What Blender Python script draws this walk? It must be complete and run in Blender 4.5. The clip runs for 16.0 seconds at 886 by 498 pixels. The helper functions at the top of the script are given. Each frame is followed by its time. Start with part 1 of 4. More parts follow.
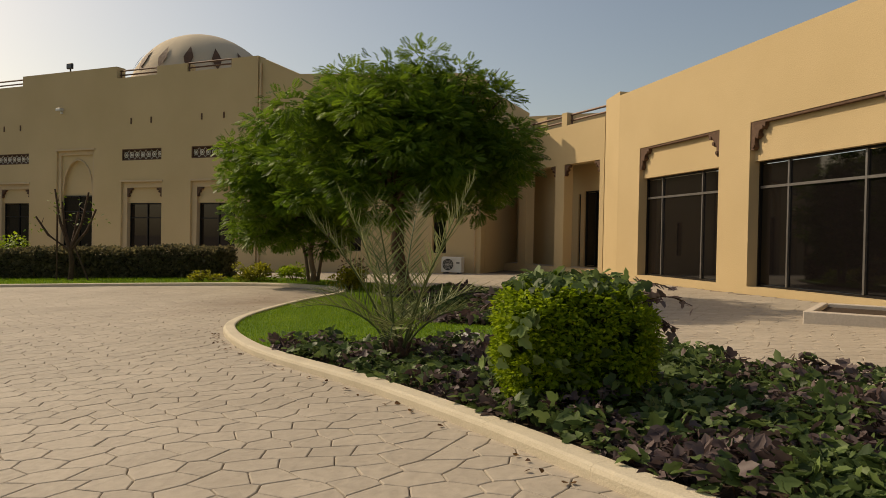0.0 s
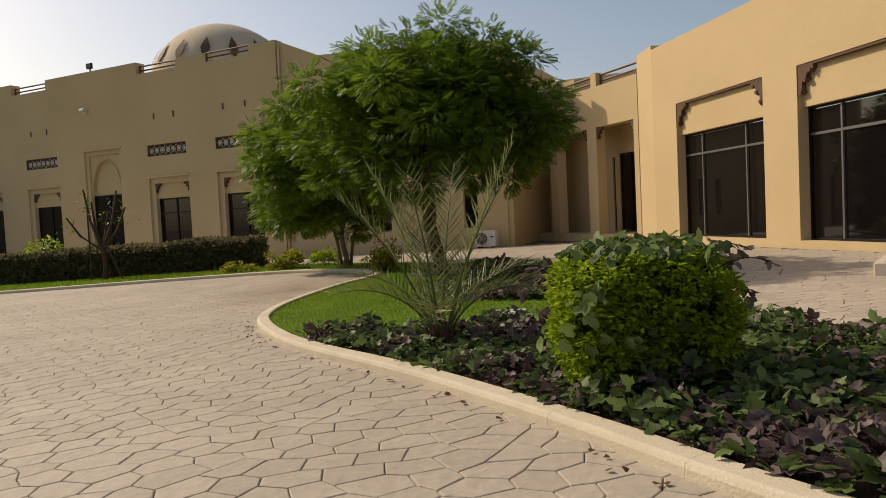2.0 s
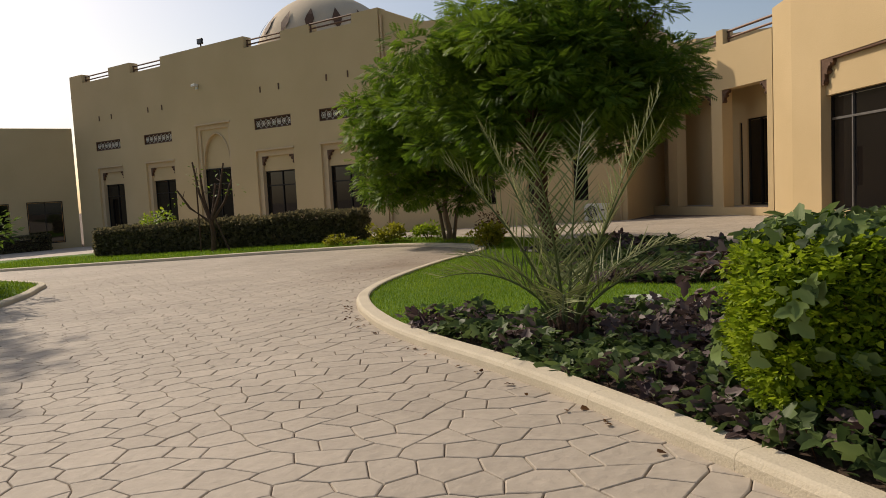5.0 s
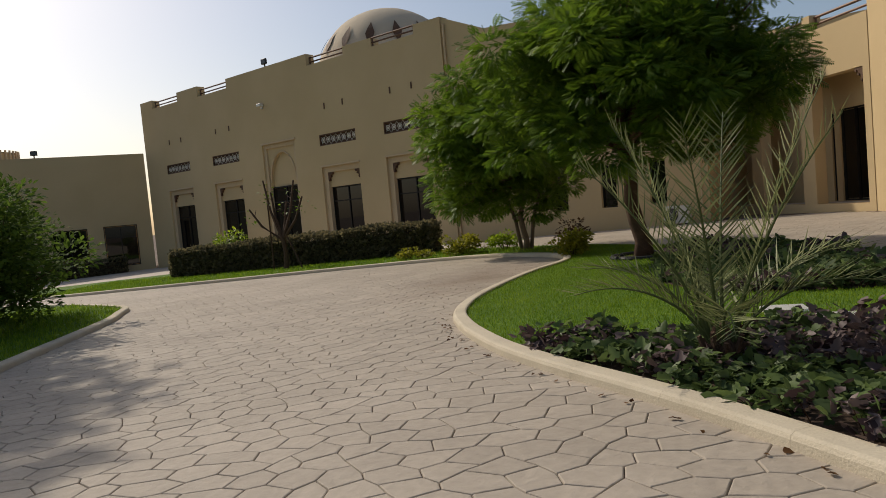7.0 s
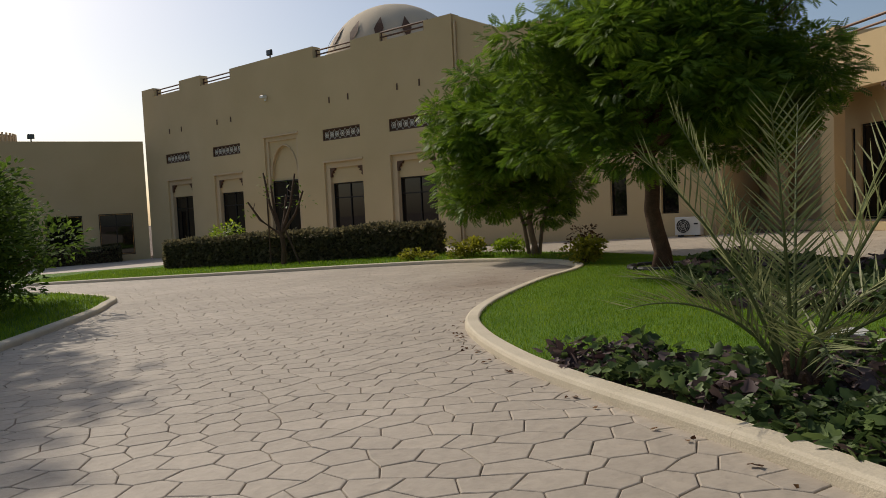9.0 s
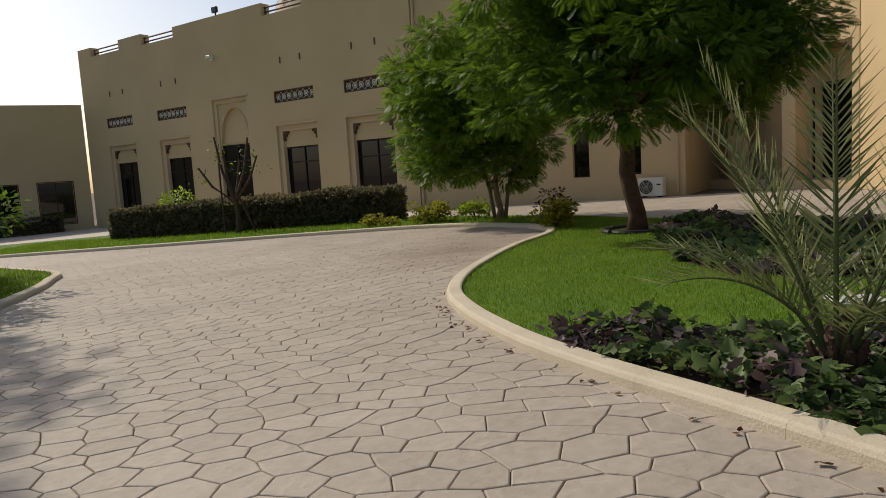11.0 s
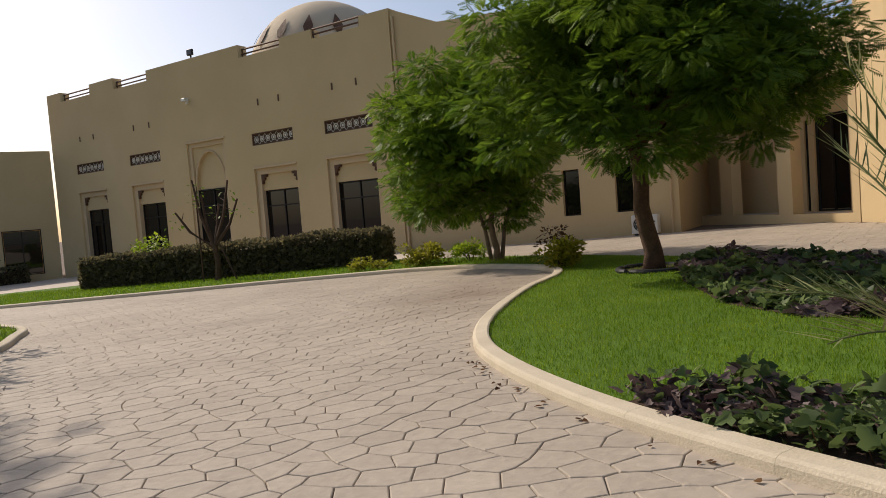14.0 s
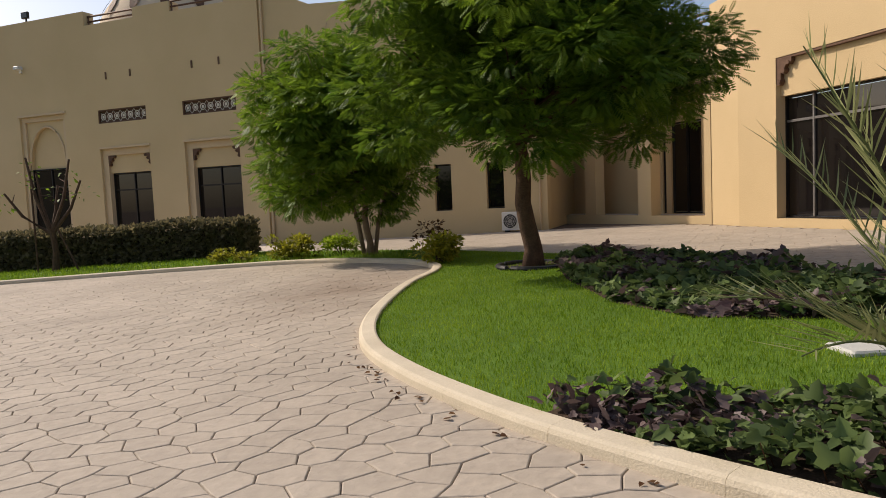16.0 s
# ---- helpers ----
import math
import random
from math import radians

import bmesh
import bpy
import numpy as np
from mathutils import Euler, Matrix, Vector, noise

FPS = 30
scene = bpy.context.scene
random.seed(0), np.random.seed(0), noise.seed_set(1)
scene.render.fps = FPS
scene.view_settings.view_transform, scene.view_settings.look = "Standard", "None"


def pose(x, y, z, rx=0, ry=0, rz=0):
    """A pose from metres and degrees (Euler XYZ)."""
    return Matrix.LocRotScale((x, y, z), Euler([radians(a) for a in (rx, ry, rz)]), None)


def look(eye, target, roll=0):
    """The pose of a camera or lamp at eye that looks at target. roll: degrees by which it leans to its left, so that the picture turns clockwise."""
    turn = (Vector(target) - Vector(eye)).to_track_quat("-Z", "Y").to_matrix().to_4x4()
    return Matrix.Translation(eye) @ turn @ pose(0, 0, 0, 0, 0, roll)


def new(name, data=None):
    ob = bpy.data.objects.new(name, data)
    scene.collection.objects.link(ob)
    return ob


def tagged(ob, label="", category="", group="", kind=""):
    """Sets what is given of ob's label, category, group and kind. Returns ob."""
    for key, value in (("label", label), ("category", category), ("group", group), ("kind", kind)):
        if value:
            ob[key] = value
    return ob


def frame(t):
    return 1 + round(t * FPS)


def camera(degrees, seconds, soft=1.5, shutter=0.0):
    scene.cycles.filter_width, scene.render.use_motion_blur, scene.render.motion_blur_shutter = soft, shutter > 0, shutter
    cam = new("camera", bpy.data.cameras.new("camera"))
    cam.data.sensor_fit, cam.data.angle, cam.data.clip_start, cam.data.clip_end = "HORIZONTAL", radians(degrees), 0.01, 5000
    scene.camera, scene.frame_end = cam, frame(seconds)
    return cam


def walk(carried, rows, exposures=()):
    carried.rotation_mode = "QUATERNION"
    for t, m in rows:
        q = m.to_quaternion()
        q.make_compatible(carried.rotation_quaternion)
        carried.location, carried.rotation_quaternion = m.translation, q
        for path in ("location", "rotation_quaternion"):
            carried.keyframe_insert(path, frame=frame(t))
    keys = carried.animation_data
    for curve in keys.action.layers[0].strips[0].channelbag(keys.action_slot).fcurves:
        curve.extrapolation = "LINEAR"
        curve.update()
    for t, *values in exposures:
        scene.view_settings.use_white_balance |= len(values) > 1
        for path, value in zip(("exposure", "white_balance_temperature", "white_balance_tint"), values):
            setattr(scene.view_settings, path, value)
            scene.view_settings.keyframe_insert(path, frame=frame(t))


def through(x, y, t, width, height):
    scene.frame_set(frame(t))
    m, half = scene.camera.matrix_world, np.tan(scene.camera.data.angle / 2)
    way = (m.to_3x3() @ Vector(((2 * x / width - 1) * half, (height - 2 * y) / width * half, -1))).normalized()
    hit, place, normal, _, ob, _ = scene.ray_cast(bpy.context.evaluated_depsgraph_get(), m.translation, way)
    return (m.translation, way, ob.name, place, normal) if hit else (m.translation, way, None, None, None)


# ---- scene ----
cam = camera(64.1, 16.0, soft=0.9)
# seconds, eye x y z, yaw, pitch, roll
ROWS = [
    (0.0, 0.014, -0.020, 1.405, -0.02, -0.81, 1.11),
    (0.5, -0.170, 0.152, 1.394, -4.19, -0.65, 0.47),
    (1.0, -0.183, 0.217, 1.387, -1.06, -1.70, -0.99),
    (1.5, -0.074, 0.381, 1.383, 3.89, -2.11, -2.51),
    (2.0, -0.092, 0.585, 1.378, 2.50, -2.72, -2.83),
    (2.5, -0.319, 0.791, 1.402, -2.36, -2.65, -0.93),
    (3.0, -0.365, 0.911, 1.395, -0.91, -2.47, -2.17),
    (3.5, -0.299, 1.085, 1.406, 5.92, -2.25, -3.27),
    (4.0, -0.300, 1.261, 1.387, 7.27, -3.01, -2.83),
    (6.5, -0.788, 2.103, 1.349, 16.40, -5.23, -3.25),
    (7.0, -1.005, 2.162, 1.387, 15.40, -3.37, -5.16),
    (7.5, -1.055, 2.325, 1.356, 22.33, -2.52, -6.73),
    (8.0, -1.101, 2.467, 1.364, 26.57, -2.59, -6.45),
    (8.5, -1.265, 2.667, 1.322, 17.60, -2.43, -2.37),
    (11.0, -1.850, 3.344, 1.364, 11.51, -6.33, -3.44),
    (11.5, -2.027, 3.445, 1.357, 6.50, -5.34, -4.51),
    (12.0, -2.091, 3.640, 1.380, 9.89, -4.43, -7.60),
    (12.5, -2.093, 3.826, 1.326, 11.94, -5.88, -7.33),
    (13.0, -2.305, 3.975, 1.332, 4.17, -6.41, -2.53),
    (13.5, -2.523, 4.057, 1.364, 5.02, -4.35, -3.08),
    (14.0, -2.556, 4.166, 1.345, 9.16, -3.10, -4.42),
    (14.5, -2.542, 4.384, 1.290, 11.08, -4.62, -4.33),
    (15.0, -2.646, 4.529, 1.306, 3.53, -7.08, -1.67),
    (15.5, -2.839, 4.640, 1.350, -5.16, -5.72, -3.48),
    (16.0, -2.891, 4.725, 1.327, -1.96, -4.28, -2.52),
]


def eye_pose(x, y, z, yaw, pitch, roll):
    a, b = radians(yaw), radians(pitch)
    way = Vector((-math.sin(a) * math.cos(b), math.cos(a) * math.cos(b), math.sin(b)))
    return look((x, y, z), Vector((x, y, z)) + way, roll)


EXPOSURES = [(0, 0.07, 8300, 11), (1.5, 0.2, 7800, 13), (4.2, 0.2, 7400, 14), (6.5, -0.02, 6900, 12), (8.2, -0.16, 6700, 11), (8.7, -0.1, 6700, 11), (10.8, 0.06, 6700, 11), (12.5, 0.18, 6900, 14), (13.5, 0.3, 6900, 15), (14.5, 0.28, 6900, 15), (15.2, 0.32, 6900, 16), (15.6, 0.36, 6900, 16), (16, 0.46, 6900, 16)]
walk(cam, [(r[0], eye_pose(*r[1:])) for r in ROWS], EXPOSURES)

# ---- light ----
SUN_AZ, SUN_EL = (-0.875, 0.484), radians(38)
to_sun = Vector((SUN_AZ[0] * math.cos(SUN_EL), SUN_AZ[1] * math.cos(SUN_EL), math.sin(SUN_EL)))
world = bpy.data.worlds.new("world")
scene.world = world
world.use_nodes = True
wn = world.node_tree.nodes
sky = wn.new("ShaderNodeTexSky")
sky.sky_type, sky.sun_disc = "NISHITA", False
sky.sun_elevation = SUN_EL
sky.sun_rotation = math.atan2(SUN_AZ[0], SUN_AZ[1])
sky.air_density, sky.dust_density, sky.ozone_density = 1.0, 2.0, 1.0
wn["Background"].inputs["Strength"].default_value = 0.105
world.node_tree.links.new(sky.outputs["Color"], wn["Background"].inputs["Color"])
lamp = bpy.data.lights.new("sun", "SUN")
lamp.energy, lamp.angle, lamp.color = 2.85, radians(0.8), (1.0, 0.93, 0.82)
sun = new("sun", lamp)
sun.matrix_world = look((-40, 20, 40), Vector((-40, 20, 40)) - to_sun)


# ---- materials ----
def material(name, colours, scale=4.0, rough=0.85, bump=0.2, fine=60.0, metal=0.0, spec=0.3, spots=0.5, gleam=False):
    """Noise at two scales between two colours, with fine relief."""
    m = bpy.data.materials.new(name)
    m.use_nodes = True
    n, l = m.node_tree.nodes, m.node_tree.links
    b = n["Principled BSDF"]
    co = n.new("ShaderNodeTexCoord")
    big, small = n.new("ShaderNodeTexNoise"), n.new("ShaderNodeTexNoise")
    big.inputs["Scale"].default_value, big.inputs["Detail"].default_value = scale, 6
    small.inputs["Scale"].default_value, small.inputs["Detail"].default_value = fine, 4
    l.new(co.outputs["Object"], big.inputs["Vector"])
    l.new(co.outputs["Object"], small.inputs["Vector"])
    mix = n.new("ShaderNodeMix")
    mix.data_type = "FLOAT"
    mix.inputs["Factor"].default_value = 1 - spots
    l.new(big.outputs["Fac"], mix.inputs["A"])
    l.new(small.outputs["Fac"], mix.inputs["B"])
    ramp = n.new("ShaderNodeValToRGB")
    ramp.color_ramp.elements[0].position, ramp.color_ramp.elements[1].position = 0.32, 0.68
    ramp.color_ramp.elements[0].color, ramp.color_ramp.elements[1].color = (*colours[0], 1), (*colours[1], 1)
    l.new(mix.outputs["Result"], ramp.inputs["Fac"])
    l.new(ramp.outputs["Color"], b.inputs["Base Color"])
    b.inputs["Roughness"].default_value, b.inputs["Metallic"].default_value = rough, metal
    b.inputs["Specular IOR Level"].default_value = spec
    if bump:
        bp = n.new("ShaderNodeBump")
        bp.inputs["Strength"].default_value, bp.inputs["Distance"].default_value = bump, 0.02
        l.new(small.outputs["Fac"], bp.inputs["Height"])
        l.new(bp.outputs["Normal"], b.inputs["Normal"])
    return m


def stone_material(name, colours):
    """Stamped concrete: each stone takes its own tone, with stains across the court and fine grain."""
    m = material(name, colours, 0.5, 0.72, 0.55, 13.0, spec=0.3, spots=0.6)
    n, l = m.node_tree.nodes, m.node_tree.links
    b = n["Principled BSDF"]
    geo, info, add = n.new("ShaderNodeNewGeometry"), n.new("ShaderNodeObjectInfo"), n.new("ShaderNodeMath")
    tone = n.new("ShaderNodeMapRange")
    add.operation = "ADD"
    l.new(geo.outputs["Random Per Island"], add.inputs[0])
    l.new(info.outputs["Random"], add.inputs[1])
    wrap = n.new("ShaderNodeMath")
    wrap.operation = "FRACT"
    l.new(add.outputs[0], wrap.inputs[0])
    tone.inputs["To Min"].default_value, tone.inputs["To Max"].default_value = 0.94, 1.06
    l.new(wrap.outputs[0], tone.inputs["Value"])
    hue = n.new("ShaderNodeHueSaturation")
    src = b.inputs["Base Color"].links[0].from_socket
    l.new(src, hue.inputs["Color"])
    l.new(tone.outputs["Result"], hue.inputs["Value"])
    l.new(hue.outputs["Color"], b.inputs["Base Color"])
    # brown blot along the kerb: part stain, part tree shadow put into the colour
    pos, mp, ball, blot = n.new("ShaderNodeNewGeometry"), n.new("ShaderNodeMapping"), n.new("ShaderNodeTexGradient"), n.new("ShaderNodeMath")
    mp.vector_type = "TEXTURE"
    mp.inputs["Location"].default_value = (-4.2, 16.6, 0)
    mp.inputs["Scale"].default_value = (1.9, 4.2, 3)
    mp.inputs["Rotation"].default_value = (0, 0, -0.12)
    ball.gradient_type = "SPHERICAL"
    l.new(pos.outputs["Position"], mp.inputs["Vector"])
    l.new(mp.outputs["Vector"], ball.inputs["Vector"])
    patch = n.new("ShaderNodeTexNoise")
    patch.inputs["Scale"].default_value, patch.inputs["Detail"].default_value = 1.1, 5
    blot.operation = "MULTIPLY"
    l.new(ball.outputs["Fac"], blot.inputs[0])
    l.new(patch.outputs["Fac"], blot.inputs[1])
    stain_shade = n.new("ShaderNodeMix")
    stain_shade.data_type = "RGBA"
    [k for k in stain_shade.inputs if k.type == "RGBA"][1].default_value = (0.17, 0.11, 0.07, 1)
    l.new(blot.outputs[0], stain_shade.inputs["Factor"])
    l.new(hue.outputs["Color"], [k for k in stain_shade.inputs if k.type == "RGBA"][0])
    l.new([k for k in stain_shade.outputs if k.type == "RGBA"][0], b.inputs["Base Color"])
    for node in n:
        if node.type == "TEX_NOISE":
            l.new(pos.outputs["Position"], node.inputs["Vector"])
    return m


def leaf_material(name, dark, light, through=0.35, rough=0.5):
    """Leaves: tone by leaf, light coming through the blade."""
    m = bpy.data.materials.new(name)
    m.use_nodes = True
    n, l = m.node_tree.nodes, m.node_tree.links
    b = n["Principled BSDF"]
    at = n.new("ShaderNodeAttribute")
    at.attribute_name = "tone"
    ramp = n.new("ShaderNodeValToRGB")
    ramp.color_ramp.elements[0].color, ramp.color_ramp.elements[1].color = (*dark, 1), (*light, 1)
    l.new(at.outputs["Fac"], ramp.inputs["Fac"])
    l.new(ramp.outputs["Color"], b.inputs["Base Color"])
    b.inputs["Roughness"].default_value = rough
    b.inputs["Specular IOR Level"].default_value = 0.25
    tr, mix = n.new("ShaderNodeBsdfTranslucent"), n.new("ShaderNodeMixShader")
    l.new(ramp.outputs["Color"], tr.inputs["Color"])
    mix.inputs[0].default_value = through
    l.new(b.outputs[0], mix.inputs[1])
    l.new(tr.outputs[0], mix.inputs[2])
    l.new(mix.outputs[0], n["Material Output"].inputs["Surface"])
    return m


STUCCO = material("stucco", ((0.52, 0.39, 0.215), (0.60, 0.455, 0.26)), 0.35, 0.9, 0.25, 45, spec=0.15, spots=0.65)
STUCCO_TRIM = material("stucco_trim", ((0.52, 0.39, 0.24), (0.60, 0.46, 0.29)), 1.5, 0.9, 0.2, 60, spec=0.15)
BROWN = material("carved_brown", ((0.07, 0.035, 0.02), (0.15, 0.08, 0.045)), 9, 0.7, 0.3, 80)
WHITE = material("white_lattice", ((0.66, 0.6, 0.5), (0.78, 0.72, 0.62)), 9, 0.8, 0.1, 80)
FRAME = material("dark_bronze_frame", ((0.02, 0.018, 0.017), (0.035, 0.03, 0.028)), 5, 0.4, 0.05, 90, metal=0.5)
BARS = material("grey_mullion", ((0.16, 0.15, 0.14), (0.22, 0.21, 0.2)), 5, 0.4, 0.05, 90, metal=0.6)
GLASS = material("tinted_glass", ((0.006, 0.005, 0.005), (0.010, 0.008, 0.008)), 0.6, 0.03, 0.0, 20, spec=0.55)
RAIL = material("brown_rail", ((0.10, 0.05, 0.03), (0.14, 0.075, 0.045)), 6, 0.5, 0.05, 60, metal=0.2)
DOME = material("dome_plaster", ((0.50, 0.41, 0.29), (0.60, 0.50, 0.36)), 0.5, 0.85, 0.2, 30)
KERB = material("kerb_concrete", ((0.50, 0.43, 0.31), (0.64, 0.56, 0.42)), 2.2, 0.85, 0.3, 70, spots=0.6)
STONE = stone_material("stamped_stone", ((0.345, 0.293, 0.228), (0.47, 0.402, 0.318)))
JOINT = material("joint_sand", ((0.12, 0.085, 0.06), (0.21, 0.155, 0.11)), 1.2, 0.95, 0.3, 50)
PATH = material("pale_path", ((0.50, 0.43, 0.35), (0.62, 0.54, 0.45)), 0.6, 0.85, 0.2, 30)
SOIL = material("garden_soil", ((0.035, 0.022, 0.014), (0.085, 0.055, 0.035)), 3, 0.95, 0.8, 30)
TURF = material("turf", ((0.06, 0.13, 0.008), (0.12, 0.22, 0.016)), 1.3, 0.9, 0.8, 90, spots=0.5)
BARK = material("bark", ((0.05, 0.028, 0.017), (0.13, 0.075, 0.045)), 8, 0.9, 0.8, 45)
PALE_BARK = material("pale_bark", ((0.16, 0.11, 0.075), (0.28, 0.2, 0.14)), 8, 0.9, 0.6, 45)
METAL_WHITE = material("white_painted_metal", ((0.62, 0.60, 0.55), (0.72, 0.70, 0.65)), 3, 0.45, 0.05, 50)
BLACK = material("black_plastic", ((0.012, 0.012, 0.012), (0.03, 0.03, 0.03)), 5, 0.5, 0.1, 60)
SLAB = material("grey_slab", ((0.42, 0.42, 0.38), (0.55, 0.55, 0.50)), 3, 0.85, 0.2, 60)
LEAF_TREE = leaf_material("tree_leaf", (0.05, 0.11, 0.01), (0.21, 0.32, 0.028), 0.48)
LEAF_LIGHT = leaf_material("young_tree_leaf", (0.08, 0.16, 0.012), (0.24, 0.36, 0.03), 0.45)
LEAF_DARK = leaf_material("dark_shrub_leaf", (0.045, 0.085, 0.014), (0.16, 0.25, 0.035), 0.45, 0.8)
LEAF_BUSH = leaf_material("bush_leaf", (0.15, 0.24, 0.012), (0.42, 0.52, 0.035), 0.5)
LEAF_COVER = leaf_material("cover_leaf", (0.04, 0.07, 0.022), (0.20, 0.28, 0.085), 0.35)
LEAF_PURPLE = leaf_material("purple_leaf", (0.06, 0.035, 0.036), (0.22, 0.165, 0.15), 0.25)
LEAF_HEDGE = leaf_material("hedge_leaf", (0.09, 0.085, 0.045), (0.24, 0.20, 0.10), 0.4, 0.8)
LEAF_YELLOW = leaf_material("yellow_green_leaf", (0.18, 0.19, 0.015), (0.45, 0.42, 0.04), 0.45)
LEAF_PALM = leaf_material("palm_leaflet", (0.11, 0.14, 0.05), (0.32, 0.34, 0.15), 0.25)
LEAF_RUST = leaf_material("rusty_leaf", (0.07, 0.03, 0.012), (0.18, 0.09, 0.03), 0.3)
GRASS = leaf_material("grass_blade", (0.09, 0.19, 0.008), (0.29, 0.40, 0.03), 0.45)
SLOPE = 0.0302


def ground(x, y=0.0):
    """The court falls gently towards the left building."""
    return SLOPE * max(-45.0, min(14.0, x))


# ---- mesh helpers ----
def mesh_object(name, verts, faces, mat, parent=None):
    me = bpy.data.meshes.new(name)
    me.from_pydata([tuple(v) for v in verts], [], faces)
    me.materials.append(mat)
    me.update()
    ob = new(name, me)
    if parent:
        ob.parent = parent
    return ob


class Solid:
    """Collects boxes, prisms, tubes and turned shapes into one mesh."""

    def __init__(self):
        self.v, self.f = [], []

    def add(self, verts, faces):
        k = len(self.v)
        self.v += [Vector(p) for p in verts]
        self.f += [tuple(i + k for i in f) for f in faces]
        return self

    def box(self, x0, x1, y0, y1, z0, z1, c=0.0):
        """A box, with its long edges eased by c."""
        if c:
            ring = [(x0 + c, y0), (x1 - c, y0), (x1, y0 + c), (x1, y1 - c), (x1 - c, y1), (x0 + c, y1), (x0, y1 - c), (x0, y0 + c)]
            return self.prism([(x, y) for x, y in ring], z0, z1, c)
        vs = [(x, y, z) for z in (z0, z1) for x, y in ((x0, y0), (x1, y0), (x1, y1), (x0, y1))]
        return self.add(vs, [(3, 2, 1, 0), (4, 5, 6, 7), (0, 1, 5, 4), (1, 2, 6, 5), (2, 3, 7, 6), (3, 0, 4, 7)])

    def prism(self, ring, z0, z1, c=0.0):
        n = len(ring)
        vs = [(x, y, z0) for x, y in ring] + [(x, y, z1 - c) for x, y in ring]
        fs = [tuple(reversed(range(n)))] + [(i, (i + 1) % n, n + (i + 1) % n, n + i) for i in range(n)]
        if c:
            cx, cy = sum(p[0] for p in ring) / n, sum(p[1] for p in ring) / n
            vs += [(x + math.copysign(min(c, abs(cx - x)), cx - x), y + math.copysign(min(c, abs(cy - y)), cy - y), z1) for x, y in ring]
            fs += [(n + i, n + (i + 1) % n, 2 * n + (i + 1) % n, 2 * n + i) for i in range(n)] + [tuple(range(2 * n, 3 * n))]
        else:
            fs += [tuple(range(n, 2 * n))]
        return self.add(vs, fs)

    def profile(self, outline, y0, y1):
        """An outline in x and z, drawn out along y."""
        n = len(outline)
        vs = [(x, y0, z) for x, z in outline] + [(x, y1, z) for x, z in outline]
        return self.add(vs, [tuple(range(n)), tuple(reversed(range(n, 2 * n)))] + [(i, n + i, n + (i + 1) % n, (i + 1) % n) for i in range(n)])

    def tube(self, pts, radii, n=8):
        pts = [Vector(p) for p in pts]
        vs, fs = [], []
        for i, p in enumerate(pts):
            d = (pts[min(i + 1, len(pts) - 1)] - pts[max(i - 1, 0)]).normalized()
            a = d.orthogonal().normalized()
            b = d.cross(a)
            vs += [p + (a * math.cos(2 * math.pi * j / n) + b * math.sin(2 * math.pi * j / n)) * radii[i] for j in range(n)]
        for i in range(len(pts) - 1):
            fs += [(i * n + j, i * n + (j + 1) % n, (i + 1) * n + (j + 1) % n, (i + 1) * n + j) for j in range(n)]
        fs += [tuple(reversed(range(n))), tuple(range((len(pts) - 1) * n, len(pts) * n))]
        return self.add(vs, fs)

    def make(self, name, mat, m=None, parent=None, smooth=False):
        vs = [m @ v for v in self.v] if m else self.v
        ob = mesh_object(name, vs, self.f, mat, parent)
        bm = bmesh.new()
        bm.from_mesh(ob.data)
        bmesh.ops.recalc_face_normals(bm, faces=bm.faces)
        bm.to_mesh(ob.data)
        bm.free()
        if smooth:
            ob.data.polygons.foreach_set("use_smooth", [True] * len(ob.data.polygons))
        return ob


def wall(name, m, xs, zs, holes, thick, mat, label, tops=()):
    """A wall in its own frame (x along, y inwards), with holes (x0, x1, z0, z1) through it and blocks (x0, x1, z) on its top."""
    z_end = max([zs[1]] + [t[2] for t in tops])
    gx = sorted({xs[0], xs[1], *[v for h in holes for v in h[:2]], *[v for t in tops for v in t[:2]]})
    gz = sorted({zs[0], zs[1], z_end, *[v for h in holes for v in h[2:]], *[t[2] for t in tops]})

    def full(i, j):
        if not (0 <= i < len(gx) - 1 and 0 <= j < len(gz) - 1):
            return False
        x, z = (gx[i] + gx[i + 1]) / 2, (gz[j] + gz[j + 1]) / 2
        if z > zs[1]:
            return any(a < x < b and z < h for a, b, h in tops)
        return not any(a < x < b and c < z < d for a, b, c, d in holes)

    s = Solid()
    for i in range(len(gx) - 1):
        for j in range(len(gz) - 1):
            if not full(i, j):
                continue
            x0, x1, z0, z1 = gx[i], gx[i + 1], gz[j], gz[j + 1]
            p = [(x0, 0, z0), (x1, 0, z0), (x1, 0, z1), (x0, 0, z1), (x0, thick, z0), (x1, thick, z0), (x1, thick, z1), (x0, thick, z1)]
            fs = [(0, 1, 2, 3), (7, 6, 5, 4)]
            for di, dj, f in ((-1, 0, (4, 0, 3, 7)), (1, 0, (1, 5, 6, 2)), (0, -1, (4, 5, 1, 0)), (0, 1, (3, 2, 6, 7))):
                if not full(i + di, j + dj):
                    fs.append(f)
            s.add(p, fs)
    ob = mesh_object(name, [m @ v for v in s.v], s.f, mat)
    bm = bmesh.new()
    bm.from_mesh(ob.data)
    bmesh.ops.remove_doubles(bm, verts=bm.verts, dist=0.0005)
    bm.to_mesh(ob.data)
    bm.free()
    return tagged(ob, label, "wall", kind="structure")


